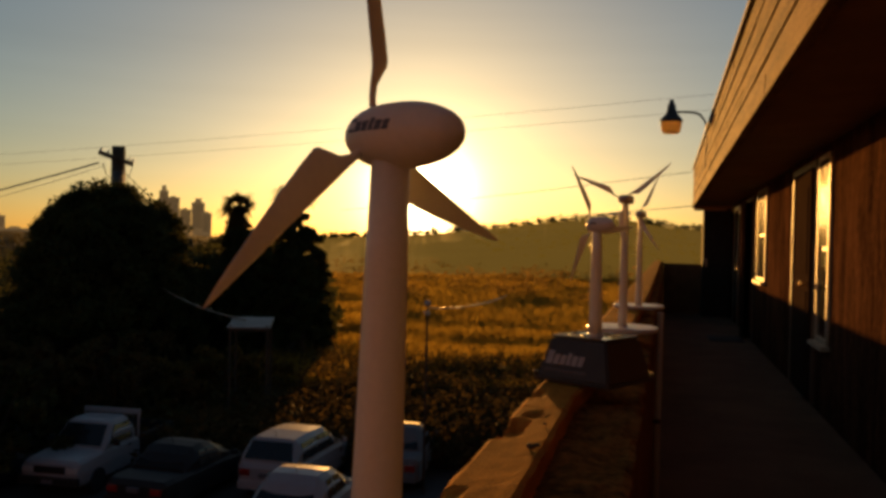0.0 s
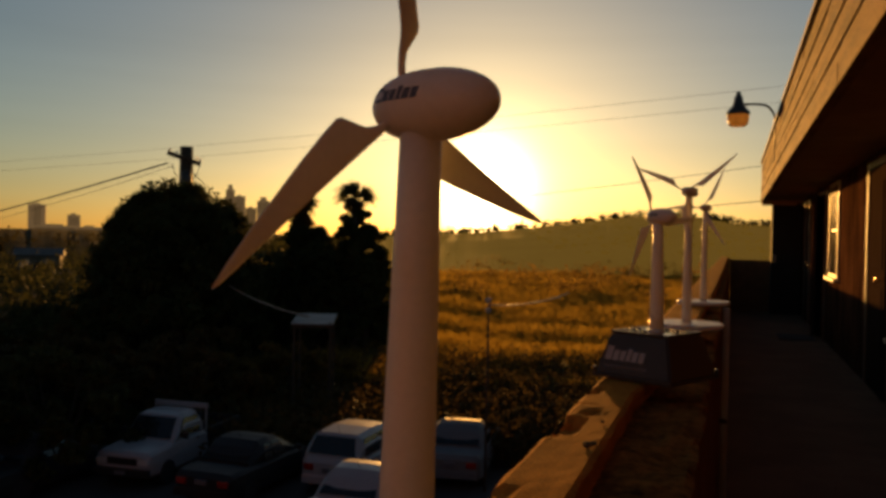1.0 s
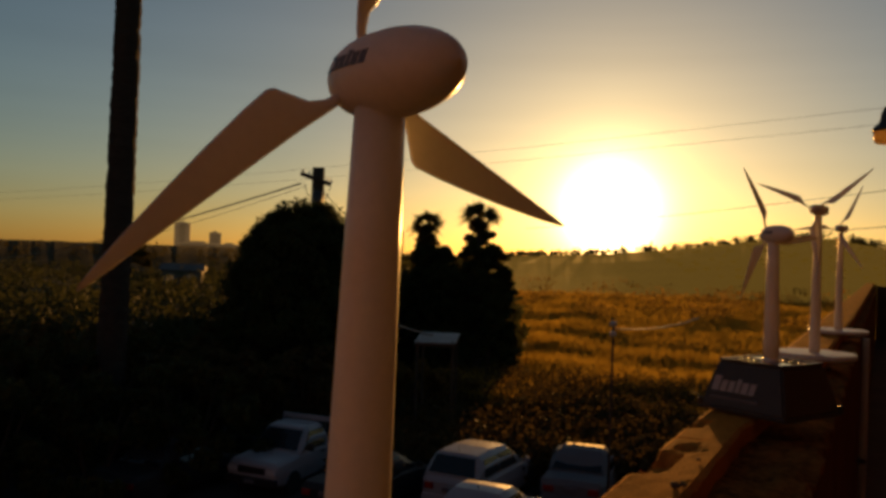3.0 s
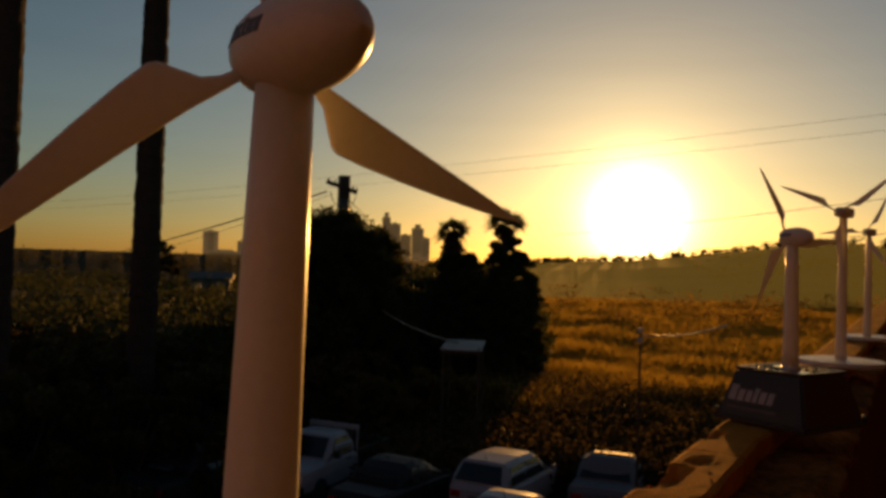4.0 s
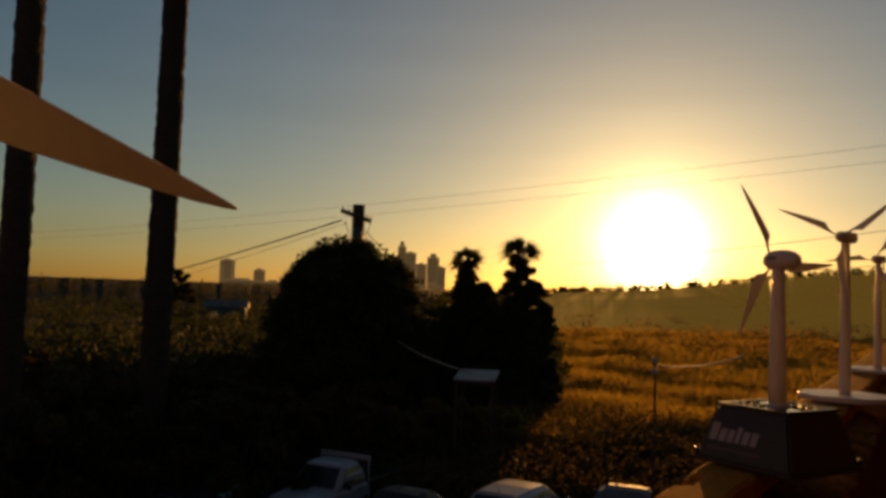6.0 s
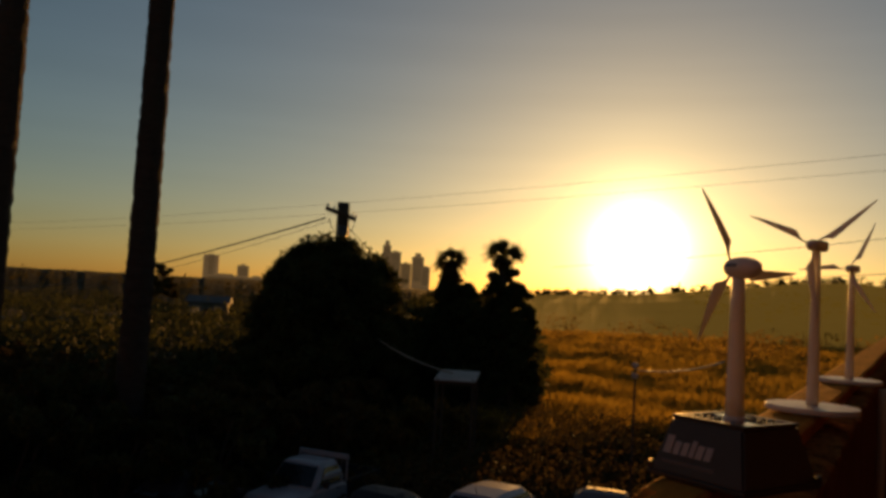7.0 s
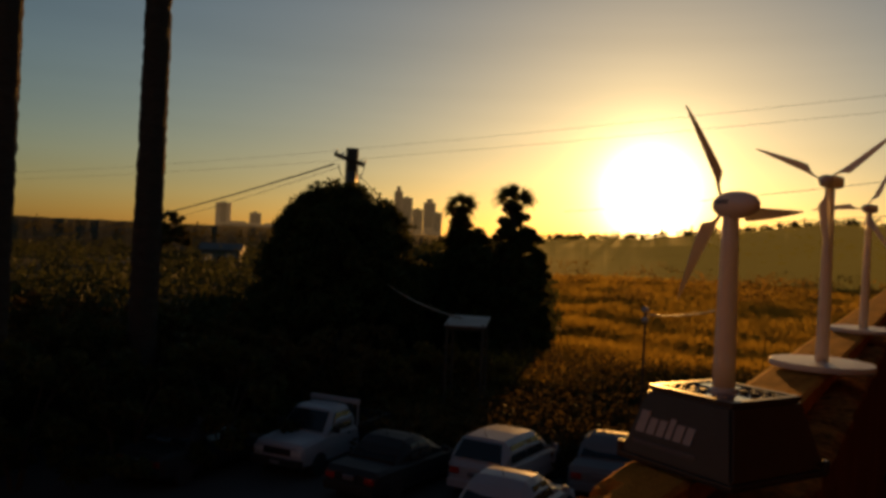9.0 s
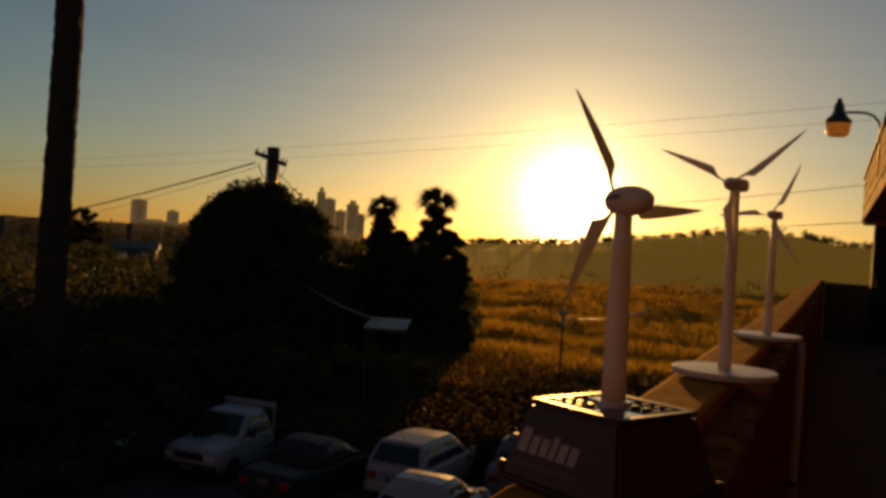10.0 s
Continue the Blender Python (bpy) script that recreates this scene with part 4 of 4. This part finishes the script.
for k, (px, py, h, spread) in enumerate(((-18.7, 40.6, 8.6, 1.25), (-18.4, 40.9, 7.7, 1.45), (-20.1, 40.6, 6.6, 1.6), (-22.8, 42.7, 8.3, 1.25), (-22.5, 42.5, 7.8, 1.7), (-21.2, 41.6, 6.7, 1.6))):
    leafy_tree("ivy_bush", Vector((px, py, GZ)), h, spread, int(70 + 45 * spread), 170, 0.12, LEAF, "tall ivy-clad bush below the palms", "bush", 12 + 30 * k, low=0.1, dome=4.5)
leafy_tree("round_tree", around(48.2, 150, GZ), 9.4, 3.4, 90, 70, 0.32, FAR_LEAF, "round dark tree far beyond the lot", "tree", 14, low=0.3)
leafy_tree("round_tree", around(28.5, 120, GZ), 7.8, 6.0, 90, 70, 0.32, FAR_LEAF, "round dark tree far beyond the lot", "tree", 15, low=0.2)

rg = np.random.default_rng(21)
for k in range(42):
    az = 33 + 35 * (k + rg.random()) / 42
    d = rg.uniform(27, 36) if k % 2 else rg.uniform(38, 56)
    h = rg.uniform(2.4, 3.7)
    leafy_tree("shrub", around(az, d, GZ), h, h * rg.uniform(0.55, 0.85), 26, 100, 0.13, SHRUB_LEAF, "scrubby dark shrub beyond the parking lot", "shrub", 100 + k, trunk=False, low=0.1)
# shrubs coloured lighter to look sunlit
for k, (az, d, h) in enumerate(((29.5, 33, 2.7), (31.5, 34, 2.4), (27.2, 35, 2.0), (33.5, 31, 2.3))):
    leafy_tree("shrub", around(az, d, GZ), h, h * 0.8, 30, 110, 0.12, SUNLIT_LEAF, "shrub in a lighter leaf colour painted for low sun", "shrub", 170 + k, trunk=False, low=0.1)
for k, (az, d, h) in enumerate(((44, 25, 3.6), (50, 23.5, 3.4), (56, 23, 3.8), (62, 22, 3.6), (47, 29, 4.0), (53, 28, 4.2), (60, 27, 4.0))):
    leafy_tree("shrub", around(az, d, GZ), h, h * 0.62, 34, 110, 0.12, LEAF, "tall dark shrub beside the parking lot", "shrub", 200 + k, trunk=False, low=0.08)

# belt of dark gardens between the domed tree and the palms, its tops just under the horizon
centres, radii = [], []
for i in range(350):
    az, d = rg.uniform(22.8, 37), rg.uniform(47, 85)
    h = rg.uniform(3.6, 6.2) * float(np.interp(az, (22.8, 24.0, 26.0), (0.45, 0.75, 1.0)))
    r = rg.uniform(0.9, 1.7) * min(1.0, 0.25 * h)
    for z in (h - r * 0.5, h * 0.55, h * 0.2):
        centres.append(tuple(around(az, d, GZ + z) + Vector((rg.uniform(-0.4, 0.4), rg.uniform(-0.4, 0.4), 0))))
        radii.append((r, r, r * 0.8))
v, f = leaf_cloud(rg, centres, radii, 75, 0.26)
tagged(mesh_object("garden_trees", v, f, LEAF), "dark belt of garden trees below the skyline", "trees", kind="stuff")

# leaf tones carry the light: paler below the sun, darker left and near
for name, count, a0, a1, d0, d1, mat, label in (("distant_shrubbery", 90, -4, 31, 90, 250, SUNLIT_LEAF, "scrub below the sun in the lighter sunlit leaf colour"),
                                               ("dark_woods", 620, 31, 68, 58, 260, LEAF, "dark gardens and trees beyond the lot"),
                                               ("undergrowth", 420, 30, 70, 25, 60, LEAF, "dark undergrowth beside the parking lot"),
                                               ("brushwood", 900, 1, 33, 24.5, 43, SHRUB_LEAF, "low dusky brushwood behind the parked cars")):
    centres, radii = [], []
    for i in range(count):
        az, d = rg.uniform(a0, a1), d0 + (d1 - d0) * rg.random() ** 1.3
        h = rg.uniform(1.4, 3.6) if d > 60 else rg.uniform(0.7, 1.6)
        centres.append(tuple(around(az, d, GZ + h * 0.5)))
        radii.append((h * rg.uniform(0.8, 1.4), h * rg.uniform(0.8, 1.4), h * 0.6))
    v, f = leaf_cloud(rg, centres, radii, 70, 0.3 if d1 > 60 else 0.11)
    tagged(mesh_object(name, v, f, mat), label, "shrubs", kind="stuff")


# tall dry grass added over rough ground below the sun, imitating its glare
gv, gf = [], []
rg = np.random.default_rng(33)
for i in range(120000):
    az, d = rg.uniform(-3, 27), 34 + 125 * rg.random() ** 1.5
    p = around(az, d, GZ - 0.03)
    h = rg.uniform(0.5, 1.3) * (1.0 + 0.5 * noise.noise((p.x * 0.15, p.y * 0.15, 2)))
    a = rg.uniform(0, math.pi)
    w = (0.012 + 0.0006 * d) * rg.uniform(0.7, 1.3)
    lx, ly = rg.uniform(-0.3, 0.3) * h, rg.uniform(-0.3, 0.3) * h
    k = len(gv)
    cx, cy = math.cos(a) * w, math.sin(a) * w
    gv += [(p.x - cx, p.y - cy, p.z), (p.x + cx, p.y + cy, p.z), (p.x + lx * 0.4 + cx * 0.7, p.y + ly * 0.4 + cy * 0.7, p.z + h * 0.6), (p.x + lx, p.y + ly, p.z + h), (p.x + lx * 0.4 - cx * 0.7, p.y + ly * 0.4 - cy * 0.7, p.z + h * 0.6)]
    gf.append((k, k + 1, k + 2, k + 3, k + 4))
tagged(mesh_object("glare_grass", gv, gf, GLARE_GRASS), "tall dry grass added to stand in for the sun's glare", "grass", kind="stuff")


# ---- parked vehicles ----
def wheel(root, x, y, r, w=0.2):
    bm = lathe(bmesh.new(), [(r * 0.62, -w / 2), (r * 0.96, -w / 2), (r, -w * 0.3), (r, w * 0.3), (r * 0.96, w / 2), (r * 0.62, w / 2)], 24, "y")
    wh = part("wheel", bm, RUBBER, root)
    wh.matrix_basis = pose(x, y, r, 0, 0, 90)
    bm = lathe(bmesh.new(), [(0.0, -w * 0.42), (r * 0.25, -w * 0.45), (r * 0.6, -w * 0.36), (r * 0.63, w * 0.36), (r * 0.25, w * 0.45), (0.0, w * 0.42)], 20, "y")
    part("rim", bm, ALLOY, wh)


def loft_body(sections, bevel=0.0):
    """Sections along y: (y, half width low, half width high, z low, z high), joined with rounded shoulders."""
    bm = bmesh.new()
    rings = []
    for y, wl_, wh_, z0, z1 in sections:
        zm = z0 + (z1 - z0) * 0.55
        k = min(0.09, (z1 - z0) * 0.25)
        half = [(wl_ * 0.9, z0), (wl_, z0 + k), (max(wl_, wh_), zm), (wh_, z1 - k), (wh_ - k * 1.1, z1), (wh_ * 0.4, z1 + 0.012)]
        pts = half + [(-x, z) for x, z in half[::-1]]
        rings.append([bm.verts.new((x, y, z)) for x, z in pts])
    for a, b in zip(rings, rings[1:]):
        bridge(bm, a, b)
    bm.faces.new(rings[0][::-1])
    bm.faces.new(rings[-1])
    bmesh.ops.recalc_face_normals(bm, faces=bm.faces)
    return bm


def quad_glass(root, pts, mat=None, name="window"):
    """A thick pane through four corners."""
    bm = bmesh.new()
    pts = [Vector(p) for p in pts]
    nrm = (pts[1] - pts[0]).cross(pts[3] - pts[0]).normalized() * 0.012
    a, b = [bm.verts.new(p + nrm) for p in pts], [bm.verts.new(p - nrm) for p in pts]
    bm.faces.new(a)
    bm.faces.new(b[::-1])
    bridge(bm, b, a)
    bmesh.ops.recalc_face_normals(bm, faces=bm.faces)
    return part(name, bm, mat or CAR_GLASS, root)


def car(place, turn, paint, label, L=4.4, W=1.78, H=1.5, hatch=False):
    """A passenger car, nose along local +y, tail at local y = 0."""
    root = thing("car", label, "car", Matrix.Translation(place) @ pose(0, 0, 0, 0, 0, turn), "cars parked in the lot")
    w, belt = W / 2, H * 0.62
    tail = 0.12 if hatch else 0.95
    part("body", loft_body([(0.0, w * 0.80, w * 0.80, 0.32, belt * 0.86), (0.12, w * 0.93, w * 0.92, 0.26, belt), (0.5, w, w * 0.96, 0.2, belt + 0.02), (L * 0.5, w, w * 0.97, 0.2, belt),
                            (L * 0.72, w, w * 0.95, 0.2, belt - 0.04), (L * 0.92, w * 0.95, w * 0.86, 0.22, belt - 0.2), (L, w * 0.8, w * 0.72, 0.3, belt - 0.32)]), paint, root, smooth=False)
    y0, y1, y2, y3 = tail, tail + (0.38 if hatch else 0.6), L * 0.52, L * 0.72
    rw = w * 0.74
    part("roof", loft_body([(y0, w * 0.86, w * 0.82, belt - 0.05, belt + 0.06), (y0 + (y1 - y0) * 0.55, w * 0.88, rw * 1.05, belt - 0.05, belt + (H - belt) * 0.66), (y1, w * 0.9, rw, belt - 0.05, H - 0.03), ((y1 + y2) / 2, w * 0.9, rw, belt - 0.05, H), (y2, w * 0.9, rw, belt - 0.05, H - 0.04), (y3, w * 0.86, w * 0.8, belt - 0.06, belt + 0.03)]), paint, root)
    e = 0.02
    quad_glass(root, [(-w * 0.76, y0 + 0.02 - e, belt + 0.08), (w * 0.76, y0 + 0.02 - e, belt + 0.08), (rw * 0.86, y1 - 0.08 - e, H - 0.10), (-rw * 0.86, y1 - 0.08 - e, H - 0.10)], name="rear_window")
    quad_glass(root, [(-w * 0.76, y3 - 0.03 + e, belt + 0.05), (w * 0.76, y3 - 0.03 + e, belt + 0.05), (rw * 0.86, y2 + 0.06 + e, H - 0.10), (-rw * 0.86, y2 + 0.06 + e, H - 0.10)], name="windscreen")
    for s in (-1, 1):
        cut = [y1 + 0.08, (y1 + y2) / 2 - 0.04, (y1 + y2) / 2 + 0.04, y2 - 0.02]
        for a, b in ((cut[0], cut[1]), (cut[2], cut[3])):
            quad_glass(root, [(s * (w * 0.955), a - (0.14 if a == cut[0] else 0), belt + 0.06), (s * (w * 0.955), b + (0.28 if b == cut[3] else 0), belt + 0.06), (s * (rw + 0.055), b, H - 0.13), (s * (rw + 0.055), a, H - 0.13)], name="side_window")
        part("tail_lamp", boxes(((s * w * 0.66 - 0.14, -0.03, belt * 0.66), (s * w * 0.66 + 0.14, 0.06, belt * 0.84)), bevel=0.02), LIGHT_RED, root)
        part("headlamp", boxes(((s * w * 0.62 - 0.16, L - 0.14, belt * 0.50), (s * w * 0.62 + 0.16, L - 0.02, belt * 0.62)), bevel=0.02), LIGHT_CLEAR, root)
        part("door_mirror", boxes(((s * (w + 0.10) - 0.09, y3 - 0.30, belt + 0.02), (s * (w + 0.10) + 0.09, y3 - 0.20, belt + 0.16)), bevel=0.03), paint, root)
        for y in (0.78, L - 0.85):
            wheel(root, s * (w - 0.09), y, 0.32)
    part("bumper", boxes(((-w * 0.86, -0.07, 0.30), (w * 0.86, 0.05, 0.52)), bevel=0.03), paint, root)
    part("plate", boxes(((-0.16, -0.075, 0.62), (0.16, 0.0, 0.74)), bevel=0.004), LOGO_GREY, root)
    bm = bmesh.new()
    rod(bm, [(0.0, y1 + 0.12, H - 0.02), (0.0, y1 - 0.02, H + 0.17)], [0.012, 0.004], 6)
    part("aerial", bm, RUBBER, root)
    return root


def pickup(place, turn):
    """A small pickup, nose along local -y, nose at local y = 0, with a rack over its bed."""
    root = thing("pickup_truck", "white pickup truck with a rack behind its cab", "pickup truck", Matrix.Translation(place) @ pose(0, 0, 0, 0, 0, turn), "cars parked in the lot")
    w = 0.86
    part("body", loft_body([(0.0, w * 0.90, w * 0.84, 0.38, 0.86), (0.10, w * 0.97, w * 0.92, 0.32, 0.96), (1.15, w, w * 0.95, 0.28, 1.05), (2.3, w, w * 0.96, 0.28, 1.08), (2.75, w, w * 0.97, 0.28, 1.02)]), CAR_WHITE, root)
    part("cab", loft_body([(1.12, w * 0.92, w * 0.84, 1.0, 1.06), (1.62, w * 0.93, w * 0.76, 1.0, 1.64), (1.85, w * 0.93, w * 0.75, 1.0, 1.68), (2.45, w * 0.93, w * 0.75, 1.0, 1.67), (2.58, w * 0.92, w * 0.78, 1.0, 1.5)]), CAR_WHITE, root)
    quad_glass(root, [(-w * 0.78, 1.14, 1.10), (w * 0.78, 1.14, 1.10), (w * 0.68, 1.57, 1.58), (-w * 0.68, 1.57, 1.58)], name="windscreen")
    for s in (-1, 1):
        quad_glass(root, [(s * w * 0.955, 1.32, 1.12), (s * w * 0.955, 2.38, 1.12), (s * w * 0.83, 2.36, 1.56), (s * w * 0.83, 1.70, 1.56)], name="side_window")
        part("headlamp", boxes(((s * 0.62 - 0.15, -0.03, 0.66), (s * 0.62 + 0.15, 0.05, 0.80)), bevel=0.015), LIGHT_CLEAR, root)
        part("door_mirror", boxes(((s * (w + 0.10) - 0.09, 1.38, 1.08), (s * (w + 0.10) + 0.09, 1.46, 1.26)), bevel=0.02), CAR_DARK, root)
        part("bed_side", boxes(((s * w - 0.04, 2.78, 0.50), (s * w + 0.04, 4.6, 1.10)), bevel=0.015), CAR_DARK, root)
        part("door_handle", boxes(((s * w * 1.0 - 0.02, 2.15, 0.92), (s * w * 1.0 + 0.02, 2.3, 0.95)), bevel=0.005), CAR_DARK, root)
        for y in (0.78, 3.75):
            wheel(root, s * (w - 0.08), y, 0.33)
        bm = bmesh.new()
        rod(bm, [(s * w * 0.96, 2.70, 1.02), (s * w * 0.96, 2.70, 1.80)], 0.03, 8)
        part("rack_post", bm, CAR_WHITE, root)
    part("rack_panel", boxes(((-w * 0.98, 2.66, 1.66), (w * 1.02, 2.74, 1.80)), bevel=0.01), CAR_WHITE, root)
    part("rack_mesh", boxes(*[((-w * 0.94 + i * 0.16, 2.69, 1.08), (-w * 0.94 + i * 0.16 + 0.02, 2.71, 1.66)) for i in range(11)]), CAR_SILVER, root)
    part("bed_floor", boxes(((-w + 0.05, 2.78, 0.52), (w - 0.05, 4.6, 0.58))), CAR_DARK, root)
    part("tailgate", boxes(((-w + 0.05, 4.54, 0.58), (w - 0.05, 4.6, 1.10)), bevel=0.01), CAR_DARK, root)
    part("grille", boxes(((-0.44, -0.02, 0.64), (0.44, 0.04, 0.82)), bevel=0.01), CAR_DARK, root)
    part("bumper", boxes(((-w * 0.96, -0.10, 0.36), (w * 0.96, 0.05, 0.56)), bevel=0.03), CAR_DARK, root)
    part("plate", boxes(((-0.16, -0.112, 0.40), (0.16, -0.095, 0.51)), bevel=0.003), LOGO_GREY, root)
    return root


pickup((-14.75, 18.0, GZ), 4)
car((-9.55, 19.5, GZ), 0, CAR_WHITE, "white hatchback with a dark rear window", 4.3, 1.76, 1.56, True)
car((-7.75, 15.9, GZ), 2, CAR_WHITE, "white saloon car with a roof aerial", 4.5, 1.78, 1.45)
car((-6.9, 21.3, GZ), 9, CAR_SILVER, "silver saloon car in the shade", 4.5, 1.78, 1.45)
car((-11.9, 17.4, GZ), 0, CAR_DARK, "dark saloon car between paler cars", 4.5, 1.78, 1.42)
car((-16.9, 15.2, GZ), 4, CAR_DARK, "dark saloon car at the lot's edge", 4.5, 1.78, 1.42)
